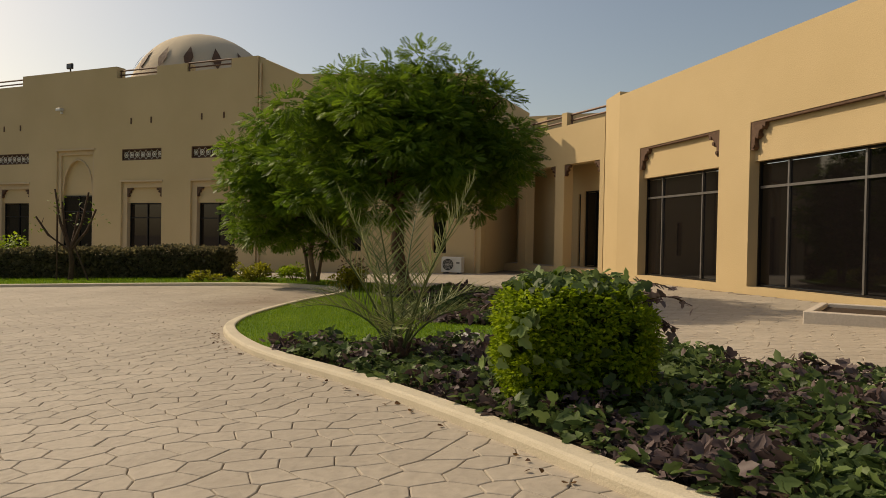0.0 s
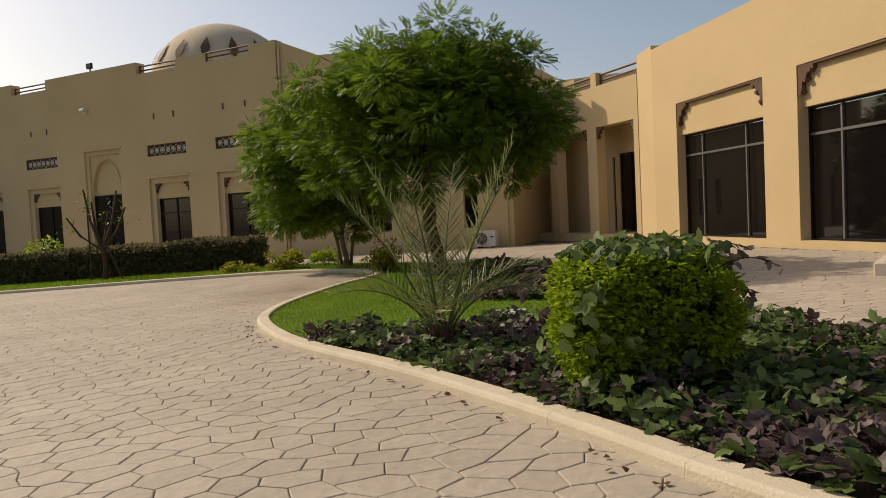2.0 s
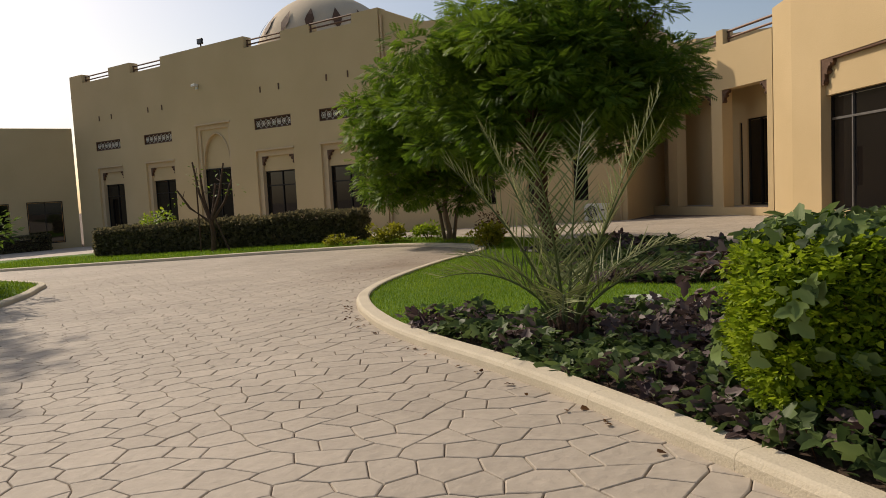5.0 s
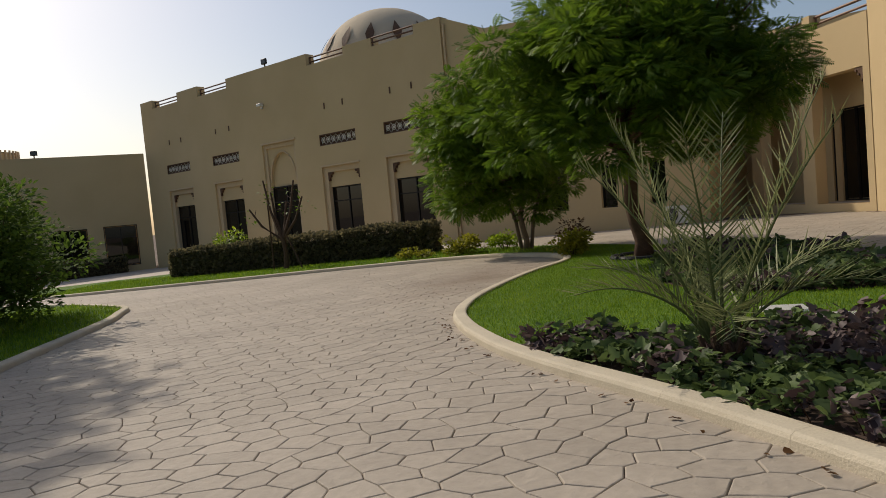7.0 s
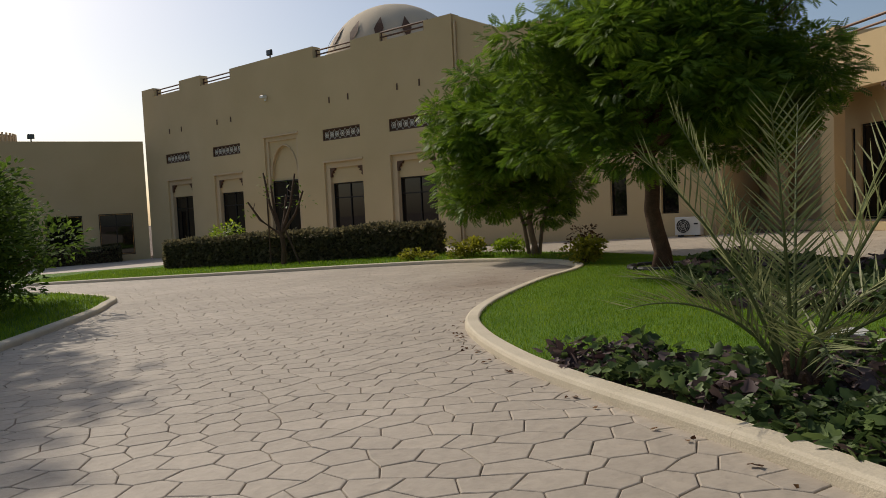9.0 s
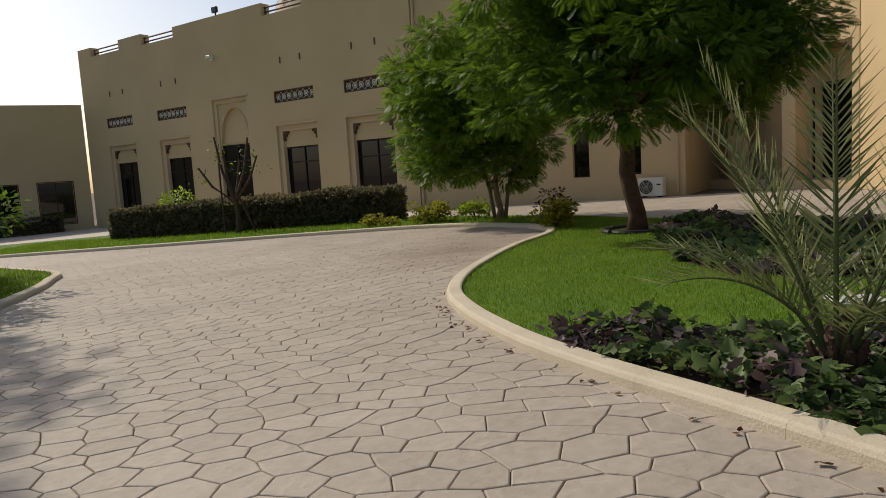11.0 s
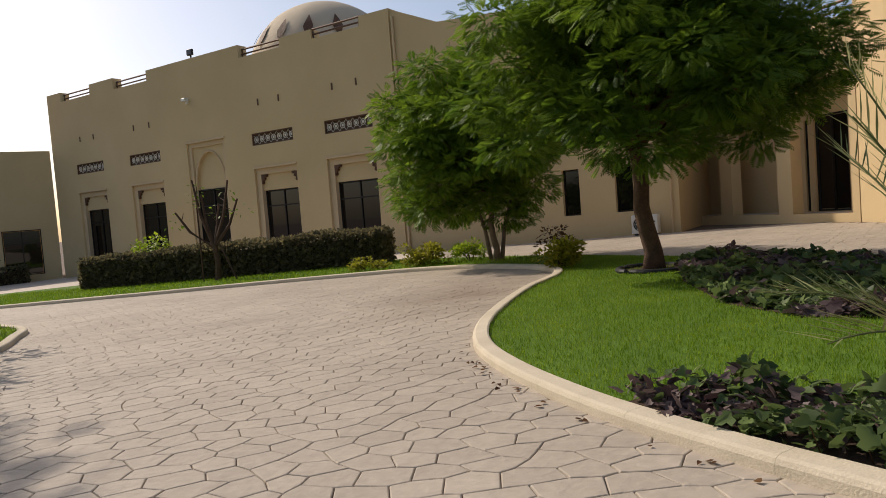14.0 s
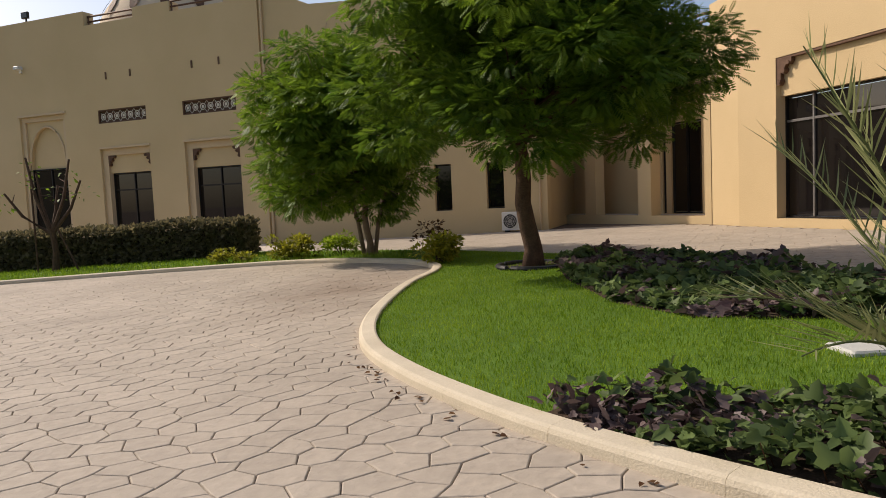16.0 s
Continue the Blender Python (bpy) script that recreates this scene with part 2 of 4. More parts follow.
def scatter(name, pos, aim, up, size, template, faces, mat, parent=None, tone=None):
    """Many copies of a small blade or spray as one mesh: template in (across, along, out) of each frame."""
    pos, aim, up = np.asarray(pos, float), np.asarray(aim, float), np.asarray(up, float)
    n, T = len(pos), np.asarray(template, float)
    aim = aim / np.linalg.norm(aim, axis=1, keepdims=True)
    side = np.cross(aim, up)
    side /= np.maximum(np.linalg.norm(side, axis=1, keepdims=True), 1e-6)
    out = np.cross(side, aim)
    size = np.broadcast_to(np.asarray(size, float), (n,))[:, None, None]
    V = pos[:, None] + size * (T[None, :, :1] * side[:, None] + T[None, :, 1:2] * aim[:, None] + T[None, :, 2:] * out[:, None])
    F = (np.asarray(faces)[None] + (np.arange(n) * len(T))[:, None, None]).reshape(-1, len(faces[0]))
    me = bpy.data.meshes.new(name)
    me.vertices.add(n * len(T))
    me.vertices.foreach_set("co", V.ravel())
    me.loops.add(F.size)
    me.loops.foreach_set("vertex_index", F.ravel().astype(np.int32))
    me.polygons.add(len(F))
    me.polygons.foreach_set("loop_start", np.arange(0, F.size, F.shape[1], dtype=np.int32))
    tone = np.random.rand(n) if tone is None else np.asarray(tone)
    at = me.attributes.new("tone", "FLOAT", "FACE")
    me.update(calc_edges=True)
    me.attributes["tone"].data.foreach_set("value", np.repeat(tone, len(faces)).astype(np.float32))
    me.materials.append(mat)
    ob = new(name, me)
    if parent:
        ob.parent = parent
    return ob


DIAMOND = [(0, 0, 0), (0.3, 0.45, 0.06), (0, 1, 0), (-0.3, 0.45, 0.06)]
DIAMOND_F = [(0, 1, 2, 3)]
BROAD = [(0, 0, 0), (0.42, 0.12, 0.12), (0.34, 0.55, 0.1), (0, 1, -0.08), (-0.34, 0.55, 0.1), (-0.42, 0.12, 0.12)]
BROAD_F = [(0, 1, 2, 3), (0, 3, 4, 5)]
LOBED = [(0, 0, 0), (0.3, -0.1, 0.05), (0.52, 0.26, 0.02), (0.26, 0.4, 0.1), (0.28, 0.66, 0.04), (0, 1, -0.1), (-0.28, 0.66, 0.04), (-0.26, 0.4, 0.1), (-0.52, 0.26, 0.02), (-0.3, -0.1, 0.05)]
LOBED_F = [(0, 1, 2, 3, 4, 5), (0, 5, 6, 7, 8, 9)]
SPRAY, SPRAY_F = [], []
for k in range(7):
    for w in (-1, 1):
        q, i = 0.12 + 0.13 * k, len(SPRAY)
        reach = 0.42 * math.sin(0.5 + 2.3 * k / 7)
        SPRAY += [(0, q, 0), (w * reach * 0.55, q + 0.02, 0.02), (w * reach, q + 0.13, -0.05), (w * reach * 0.45, q + 0.13, 0.02)]
        SPRAY_F.append((i, i + 1, i + 2, i + 3))


def unit(n):
    v = np.random.normal(size=(n, 3))
    return v / np.linalg.norm(v, axis=1, keepdims=True)


def inside(poly, x, y):
    hit = np.zeros(len(x), bool)
    for (x0, y0), (x1, y1) in zip(poly, poly[1:] + poly[:1]):
        if y0 != y1:
            hit ^= ((y0 > y) != (y1 > y)) & (x < (x1 - x0) * (y - y0) / (y1 - y0) + x0)
    return hit


def points_in(poly, n):
    a = np.array(poly)
    lo, hi = a.min(0), a.max(0)
    p = lo + (hi - lo) * np.random.rand(n * 6, 2)
    return p[inside(poly, p[:, 0], p[:, 1])][:n]


def smooth_line(pts, step=0.25):
    """A smooth curve through the points, in even steps."""
    p = [Vector(a) for a in pts]
    p = [2 * p[0] - p[1]] + p + [2 * p[-1] - p[-2]]
    fine = []
    for a, b, c, d in zip(p, p[1:], p[2:], p[3:]):
        for i in range(24):
            t = i / 24
            fine.append(0.5 * (2 * b + (c - a) * t + (2 * a - 5 * b + 4 * c - d) * t * t + (3 * b - a - 3 * c + d) * t ** 3))
    fine.append(p[-2])
    out, run = [fine[0]], 0.0
    for a, b in zip(fine, fine[1:]):
        run += (b - a).length
        if run >= step:
            out.append(b)
            run = 0.0
    return out


def offset(line, d):
    """The line moved d to its right."""
    out = []
    for i, p in enumerate(line):
        t = (line[min(i + 1, len(line) - 1)] - line[max(i - 1, 0)]).normalized()
        out.append(p + Vector((t.y, -t.x)) * d)
    return out

# ---- ground ----
s = Solid()
gxs = [-900, -200, -45] + [-40 + 6 * i for i in range(9)] + [14, 60, 300, 900]
gys = [-900, -100, -20, 0, 10, 20, 30, 45, 60, 120, 400, 900]
s.add([(x, y, ground(x) - 0.014) for y in gys for x in gxs],
      [(j * len(gxs) + i, j * len(gxs) + i + 1, (j + 1) * len(gxs) + i + 1, (j + 1) * len(gxs) + i) for j in range(len(gys) - 1) for i in range(len(gxs) - 1)])
court = tagged(s.make("ground", JOINT), "sandy base of the stamped concrete court", "ground", kind="structure")

KERB_A = smooth_line([(5.1, -3.1), (3.3, 0.15), (1.87, 2.53), (1.07, 3.74), (0.46, 4.8), (-0.47, 6.24), (-1.12, 7.12), (-1.75, 7.9), (-2.34, 8.73),
                      (-2.81, 9.58), (-3.15, 10.33), (-3.43, 11.17), (-3.56, 12.1), (-3.55, 13.2), (-3.38, 14.7), (-3.13, 16.1), (-2.75, 17.4),
                      (-2.66, 18.4), (-2.9, 19.3), (-3.45, 20.2), (-4.8, 21.55), (-6.4, 22.25), (-8.7, 22.55), (-11, 22.7), (-14, 22.75), (-18.3, 23.0), (-23, 23.1), (-30, 22.6)])
KERB_B = smooth_line([(-4.2, -4), (-4.7, 1), (-5.2, 3.8), (-6.3, 5.55), (-7.45, 6.7), (-8.58, 8.24), (-9.46, 9.92), (-10.45, 12.15), (-11.38, 14.16), (-12.15, 15.4),
                      (-12.65, 16.2), (-13.35, 16.87), (-14.62, 17.64), (-17.13, 19.0), (-22, 20.6), (-30, 20.8)])


def kerb(name, line, side, label):
    """A cast kerb in one-metre lengths along the line; its width lies on the side given."""
    holder = tagged(new(name), label, "kerb", kind="structure")
    prof = [(0.0, -0.05), (0.0, 0.055), (0.012, 0.08), (0.035, 0.092), (0.16, 0.098), (0.178, 0.088), (0.182, -0.05)]
    rails = [offset(line, side * d) for d, _ in prof]
    i = 0
    while i < len(line) - 1:
        j = min(i + 4, len(line) - 1)
        vs, fs, n = [], [], len(prof)
        for k in range(i, j + 1):
            for (d, h), r in zip(prof, rails):
                q = r[k]
                if k == j and j < len(line) - 1:
                    q = q + (r[k - 1] - q).normalized() * 0.002
                vs.append((q.x, q.y, ground(q.x) + h))
        for k in range(j - i):
            fs += [(k * n + a, k * n + a + 1, (k + 1) * n + a + 1, (k + 1) * n + a) for a in range(n - 1)]
        fs += [tuple(range(n)), tuple(reversed(range((j - i) * n, (j - i + 1) * n)))]
        b = Solid().add(vs, fs)
        b.make("kerb_length", KERB, parent=holder)
        i = j
    return holder


kerb("kerb_1", KERB_A, 1, "pale cast concrete kerb round the planted island")
kerb("kerb_2", KERB_B, -1, "pale cast concrete kerb of the shrub bed")


def sheet(name, poly, h, mat, label, category):
    """A level patch that follows the court's fall."""
    me = bpy.data.meshes.new(name)
    bm = bmesh.new()
    f = bm.faces.new([bm.verts.new((x, y, ground(x) + h)) for x, y in poly])
    bmesh.ops.triangulate(bm, faces=[f])
    bmesh.ops.recalc_face_normals(bm, faces=bm.faces)
    bm.to_mesh(me)
    bm.free()
    me.materials.append(mat)
    return tagged(new(name, me), label, category, kind="structure")


inner = [(p.x, p.y) for p in offset(KERB_A, 0.17)]
ISLAND = inner + [(-30, 29.5), (-22, 31.6), (-13, 29.4), (-8.0, 27.6), (-6.2, 26.0), (-2.4, 22.6), (0.5, 18.2), (1.9, 15.6), (2.2, 13.7), (2.55, 10.5),
                  (2.75, 8.2), (3.3, 6.6), (4.0, 5.8), (5.6, 3.6), (7.2, 0.0), (7.6, -3.0)]
sheet("lawn_1", ISLAND, 0.055, TURF, "bright green mown lawn on the island", "lawn")
inner_b = [(p.x, p.y) for p in offset(KERB_B, -0.17)]
ISLAND_B = inner_b + [(-34, 20.5), (-34, -4)]
sheet("lawn_2", ISLAND_B, 0.055, TURF, "shaded lawn under the shrubs", "lawn")
near_kerb = [(x, y) for x, y in inner if y < 8.9 and x > -2.4]
BED_A = near_kerb + [(-2.0, 9.02), (-1.7, 9.0), (-1.2, 8.95), (-0.7, 8.65), (0.1, 8.6), (0.9, 8.7), (1.8, 8.9), (2.65, 8.2), (3.2, 6.6), (4.0, 5.8), (5.6, 3.6), (7.2, 0.0), (7.5, -2.9)]
BED_B = [(-0.4, 17.3), (-0.76, 15.0), (-0.72, 12.6), (-0.25, 11.4), (0.75, 10.85), (2.45, 10.6), (2.15, 13.7), (1.85, 15.6), (0.5, 18.0)]
sheet("bed_soil_1", BED_A, 0.062, SOIL, "dark damp soil of the flower bed", "soil")
sheet("bed_soil_2", BED_B, 0.062, SOIL, "dark soil under the garden tree", "soil")
sheet("path", [(-34, 29.6), (-22, 31.8), (-13, 29.7), (-8.3, 28.0), (-6.5, 27.0), (-9.0, 32.9), (-33.0, 43.2), (-48, 30)], 0.012, PATH, "pale paved path along the building", "path")

# ---- the large buildings ----
ML = Matrix.Translation((0.3152, 29.0, 0)) @ Matrix.Rotation(2.7311 - math.pi, 4, "Z")
MW = Matrix.Translation((6.1776, 22.0, 0)) @ Matrix.Rotation(-1.3316, 4, "Z")
low_turn = math.atan2(0.66, 0.75)
MLOW = Matrix.Translation((-32.45 - 26 * 0.75, 43.25 - 26 * 0.66, 0)) @ Matrix.Rotation(low_turn, 4, "Z")
BASE = -1.6
BAYS = [-12.4, -17.0, -26.65, -31.8]
ARCH = -21.75
holes = []
for c in BAYS:
    holes += [(c - 1.4, c + 1.35, BASE + 0.3, 4.0), (c - 1.37, c + 1.3, 5.1, 5.68)]
holes.append((ARCH - 1.4, ARCH + 1.4, BASE + 0.3, 5.72))
tall = wall("wall_west", ML, (-35.6, -9.85), (BASE, 9.33), holes, 0.55, STUCCO, "tall beige rendered facade with notched parapet",
            [(-35.6, -34.15, 10.05), (-34.15, -31.15, 9.5), (-31.15, -28.9, 10.05), (-28.9, -25.9, 9.42), (-25.9, -18.8, 9.95), (-18.8, -16.05, 9.34), (-16.05, -14.1, 9.75), (-11.4, -9.85, 9.75)])
slots = [(-2.8, -2.15, 0.8, 2.45), (-0.85, -0.22, 0.82, 2.42), (-4.9, -4.25, 0.8, 2.45)]
mid = wall("wall_middle", ML @ Matrix.Translation((0, 0.08, 0)), (-9.85, 1.3), (BASE, 6.0), slots, 0.5, STUCCO, "beige rendered wall with narrow dark windows")
top = Solid().profile([(-9.85, 6.0), (1.3, 6.0), (1.3, 7.85), (1.05, 8.12), (0.1, 8.2), (-7.6, 8.75), (-9.85, 9.72)], 0.08, 0.58)
tagged(top.make("wall_middle_gable", STUCCO, ML), "sloping beige top of the middle wall", "wall", kind="structure")
# porch on the skew between the middle wall and the wing
MPO = Matrix.Translation((5.5, 25.4, 0)) @ Matrix.Rotation(math.atan2(-0.9075, 0.42), 4, "Z")
PORCH = [(-7.6, -5.4), (-4.8, -2.65), (-2.05, 0.15)]
porch = wall("wall_porch", MPO, (-9.5, 0.4), (BASE, 5.85), [(a, b, 0.4, 4.35) for a, b in PORCH], 0.4, STUCCO, "beige porch front with three tall openings",
             [(-5.05, -4.7, 6.35), (-2.3, -1.95, 6.35)])
back = wall("wall_porch_back", MPO @ Matrix.Translation((0, 1.2, 0)), (-9.5, 0.4), (BASE, 5.3), [(-2.35, -1.05, 0.42, 3.4), (-2.75, -2.6, 0.42, 3.3)], 0.3, STUCCO, "back wall of the porch")
for x0, x1, y0, y1, z1, nm in ((0.0, 0.4, 0.41, 1.19, 5.3, "wall_porch_side"), (-9.5, -9.1, 0.41, 1.19, 5.3, "wall_porch_far_side"), (-9.5, -5.8, 1.6, 6.0, 6.9, "wall_upper_body")):
    tagged(Solid().box(x0, x1, y0, y1, BASE, z1).make(nm, STUCCO, MPO), "plain beige rendered wall", "wall", kind="structure")
tagged(Solid().box(0.9, 1.3, 0.59, 6.5, BASE, 7.6).make("wall_middle_return", STUCCO, ML), "beige return of the middle wall", "wall", kind="structure")
tagged(Solid().box(-9.1, 0.0, 0.41, 1.19, BASE, 0.4).make("porch_floor", PATH, MPO), "raised porch floor", "floor", kind="structure")
tagged(Solid().box(-9.1, 0.0, 0.41, 1.19, 4.6, 4.8).make("porch_ceiling", STUCCO, MPO), "porch ceiling slab", "ceiling", kind="structure")

W_END = 9.38
wing = wall("wall_wing", MW, (-1.6, 24.0), (-0.6, 6.28), [(-0.2, 3.85, 0.4, 4.36), (5.06, W_END, 0.4, 4.36)], 0.5, STUCCO, "sunlit yellow rendered wing with large dark windows")
pa, pb = MW @ Vector((-1.6, 0, 0)), MPO @ Vector((0.41, 0.02, 0))
ring = [(pa.x, pa.y), (pa.x + 0.5, pa.y + 0.1), (pb.x + 0.5, pb.y), (pb.x, pb.y)]
tagged(Solid().prism(ring, -0.6, 6.42).make("wall_wing_end", STUCCO), "sunlit yellow end wall of the wing", "wall", kind="structure")

lowholes = [(26 - 6.1, 26 - 4.0, -0.6, 2.05), (26 - 3.05, 26 - 1.0, -0.6, 2.1)]
low = wall("wall_low", MLOW, (0, 25.9), (BASE, 6.53), lowholes, 0.5, STUCCO, "low beige rendered wing with dark windows", [(0, 12.0, 6.93), (14.5, 15.6, 6.88), (16.5, 25.9, 6.78)])
# roofs and hidden sides that close the buildings
for nm, m, b in (("roof_west", ML, (-35.6, -9.85, 0.55, 14, 8.6, 8.8)), ("roof_middle", ML, (-9.85, 0.88, 0.6, 14, 5.4, 5.6)), ("roof_porch", MPO, (-9.5, 3.0, 1.52, 9, 5.1, 5.28)), ("roof_wing", MW, (-1.6, 24, 0.5, 10, 5.4, 5.6)), ("roof_low", MLOW, (0, 25.9, 0.5, 9, 6.18, 6.38))):
    tagged(Solid().box(*b).make(nm, PATH, m), "flat pale roof", "roof", kind="structure")
for nm, m, b in (("wall_west_back", ML, (-35.6, 9.5, 14, 14.4, BASE, 8.8)), ("wall_west_side", ML, (-35.6, -35.2, 0.55, 14, BASE, 9.4)), ("wall_wing_back", MW, (-1.6, 24, 10, 10.4, -0.6, 5.6)),
                 ("wall_west_inner", ML, (-10.2, -9.85, 0.6, 14, 5.6, 9.4)), ("wall_low_back", MLOW, (0, 25.9, 9, 9.4, BASE, 6.38)), ("wall_low_side", MLOW, (0, 0.4, 0.5, 9, BASE, 6.38)), ("wall_wing_side", MW, (23.6, 24, 0.5, 10, -0.6, 5.6))):
    tagged(Solid().box(*b).make(nm, STUCCO, m), "plain beige rendered wall", "wall", kind="structure")


def corbel(m, parent, x, z, side, size=0.42):
    """A carved scrolled bracket in the upper corner of an opening."""
    s = Solid()
    pts = [(0, 0), (1, 0), (1, -0.16), (0.86, -0.3), (0.7, -0.2), (0.55, -0.42), (0.62, -0.6), (0.45, -0.72), (0.3, -0.62), (0.28, -0.9), (0.36, -1.1), (0.2, -1.25), (0, -1.2)]
    s.profile([(x + side * a * size, z + b * size) for a, b in pts], 0.02, 0.13)
    for a, b in ((0.8, -0.22), (0.52, -0.55), (0.22, -1.05)):
        s.tube([(x + side * a * size, -0.01, z + b * size), (x + side * a * size, 0.14, z + b * size)], [0.1 * size, 0.1 * size], 8)
    return s.make("corbel", BROWN, m, parent)


def glazing(name, m, x0, x1, z0, z1, depth, mulls, bars, label, mat_bar=FRAME, w=0.05):
    """A fixed window: frame, mullions, transoms and one dark pane to each field."""
    holder = tagged(new(name), label, "window", group="dark windows")
    fr = Solid()
    for a, b in ((x0, x0 + w), (x1 - w, x1)):
        fr.box(a, b, depth, depth + 0.08, z0, z1)
    for a, b in ((z0, z0 + w), (z1 - w, z1)):
        fr.box(x0 + w, x1 - w, depth, depth + 0.08, a, b)
    fr.make("frame", FRAME, m, holder)
    br = Solid()
    for x in mulls:
        br.box(x - 0.025, x + 0.025, depth - 0.015, depth + 0.07, z0 + w, z1 - w)
    xs = [x0 + w] + [x for x in mulls] + [x1 - w]
    for z in bars:
        for a, b in zip(xs, xs[1:]):
            br.box(a + 0.026, b - 0.026, depth - 0.01, depth + 0.07, z - 0.03, z + 0.03)
    if br.v:
        br.make("mullion", mat_bar, m, holder)
    zz = [z0 + w] + list(bars) + [z1 - w]
    for a, b in zip(xs, xs[1:]):
        for c, d in zip(zz, zz[1:]):
            Solid().box(a + 0.02, b - 0.02, depth + 0.035, depth + 0.05, c + 0.02, d - 0.02).make("pane", GLASS, m, holder)
    return holder


def head_panel(m, parent, x0, x1, z0, z1, depth, thick=0.3):
    return Solid().box(x0 + 0.003, x1 - 0.003, depth, depth + thick, z0, z1 - 0.003).make("head_panel", STUCCO, m, parent)


for c in BAYS:
    x0, x1 = c - 1.4, c + 1.35
    # stepped surround within the recess
    st = Solid().box(x0, x0 + 0.3, 0.12, 0.5, BASE + 0.3, 3.72).box(x0, x1, 0.12, 0.5, 3.72, 4.0).box(x1 - 0.1, x1, 0.12, 0.5, BASE + 0.3, 3.72)
    st.make("surround", STUCCO_TRIM, ML, tall)
    Solid().box(x0 + 0.3, x1 - 0.1, 0.24, 0.5, 2.95, 3.72).make("head_panel", STUCCO, ML, tall)
    Solid().box(x0 - 0.05, x1 + 0.05, -0.05, 0.02, 4.0, 4.09, 0.015).make("lintel_moulding", STUCCO_TRIM, ML, tall)
    corbel(ML @ Matrix.Translation((0, 0.1, 0)), tall, x0 + 0.3, 3.7, 1, 0.36)
    corbel(ML @ Matrix.Translation((0, 0.1, 0)), tall, x1 - 0.1, 3.7, -1, 0.36)
    glazing("tinted_door_window", ML, x0 + 0.3, x1 - 0.1, ground(-15) - 0.3, 2.95, 0.34, [c + 0.1], [2.2], "dark tinted glazed door in a stepped beige recess")
    # lattice over the bay
    g0, g1 = c - 1.37, c + 1.3
    Solid().box(g0, g1, 0.14, 0.2, 5.1, 5.68).make("lattice_panel", BROWN, ML, tall)
    la = Solid()
    for k in range(7):
        x = g0 + (k + 0.5) * (g1 - g0) / 7
        la.tube([(x + 0.125 * math.cos(a * math.pi / 6), 0.11, 5.39 + 0.125 * math.sin(a * math.pi / 6)) for a in range(13)], [0.02] * 13, 5)
        for dx in (-0.185, 0.185):
            la.tube([(x, 0.12, 5.39), (x + dx, 0.12, 5.62)], [0.011, 0.011], 4).tube([(x, 0.12, 5.39), (x + dx, 0.12, 5.16)], [0.011, 0.011], 4)
        la.tube([(x, 0.1, 5.39), (x, 0.13, 5.39)], [0.06, 0.06], 8)
    la.make("lattice", WHITE, ML, tall)
    lf = Solid()
    lf.box(g0, g1, 0.02, 0.14, 5.1, 5.15).box(g0, g1, 0.02, 0.14, 5.63, 5.68).box(g0, g0 + 0.05, 0.02, 0.14, 5.15, 5.63).box(g1 - 0.05, g1, 0.02, 0.14, 5.15, 5.63)
    lf.make("lattice_frame", BROWN, ML, tall)
    for dx in (-0.75, 0.6):
        Solid().box(c + dx - 0.035, c + dx + 0.035, -0.03, 0.05, 6.95, 7.25).make("wall_slit", BROWN, ML, tall)

# pointed arch bay
a0, a1 = ARCH - 1.4, ARCH + 1.4
Solid().box(a0, a0 + 0.22, 0.1, 0.5, BASE + 0.3, 5.5).box(a1 - 0.22, a1, 0.1, 0.5, BASE + 0.3, 5.5).box(a0, a1, 0.1, 0.5, 5.5, 5.72).make("surround", STUCCO_TRIM, ML, tall)
arch = []
for k in range(13):
    q = k / 12
    arch.append((ARCH - 1.1 + 1.1 * (1 - math.cos(q * math.pi / 2)) * 1.0, 3.6 + 1.65 * math.sin(q * math.pi / 2)))
left = [(a0 + 0.22, 3.35), (ARCH - 1.1, 3.35)] + arch + [(ARCH, 5.5), (a0 + 0.22, 5.5)]
Solid().profile(left, 0.2, 0.5).profile([(2 * ARCH - x, z) for x, z in left], 0.2, 0.5).make("arch_spandrel", STUCCO, ML, tall)
Solid().box(ARCH - 1.1, ARCH + 1.1, 0.36, 0.5, 3.35, 5.4).make("arch_infill", STUCCO, ML, tall)
Solid().tube([(x, 0.19, z) for x, z in arch] + [(2 * ARCH - x, 0.19, z) for x, z in reversed(arch[:-1])], [0.05] * 25, 6).make("arch_moulding", STUCCO_TRIM, ML, tall)
Solid().box(a0 - 0.08, a1 + 0.08, -0.06, 0.02, 5.72, 5.82, 0.015).make("lintel_moulding", STUCCO_TRIM, ML, tall)
glazing("tinted_door_window", ML, a0 + 0.22, a1 - 0.22, ground(-20) - 0.3, 3.35, 0.3, [ARCH], [2.5], "dark tinted entrance glazing under a pointed arch")

for x0, x1, z0, z1 in slots:
    glazing("slot_window", ML @ Matrix.Translation((0, 0.08, 0)), x0, x1, z0, z1, 0.16, [], [], "narrow dark window in the beige wall", w=0.035)
MPB = MPO @ Matrix.Translation((0, 1.2, 0))
glazing("porch_door", MPB, -2.35, -1.05, 0.42, 3.4, 0.06, [-1.7], [], "dark glazed porch door")
glazing("porch_side_light", MPB, -2.75, -2.6, 0.42, 3.3, 0.06, [], [], "narrow dark side light by the porch door", w=0.03)
for a, b in PORCH:
    corbel(MPO, porch, a, 4.33, 1, 0.34)
    corbel(MPO, porch, b, 4.33, -1, 0.34)

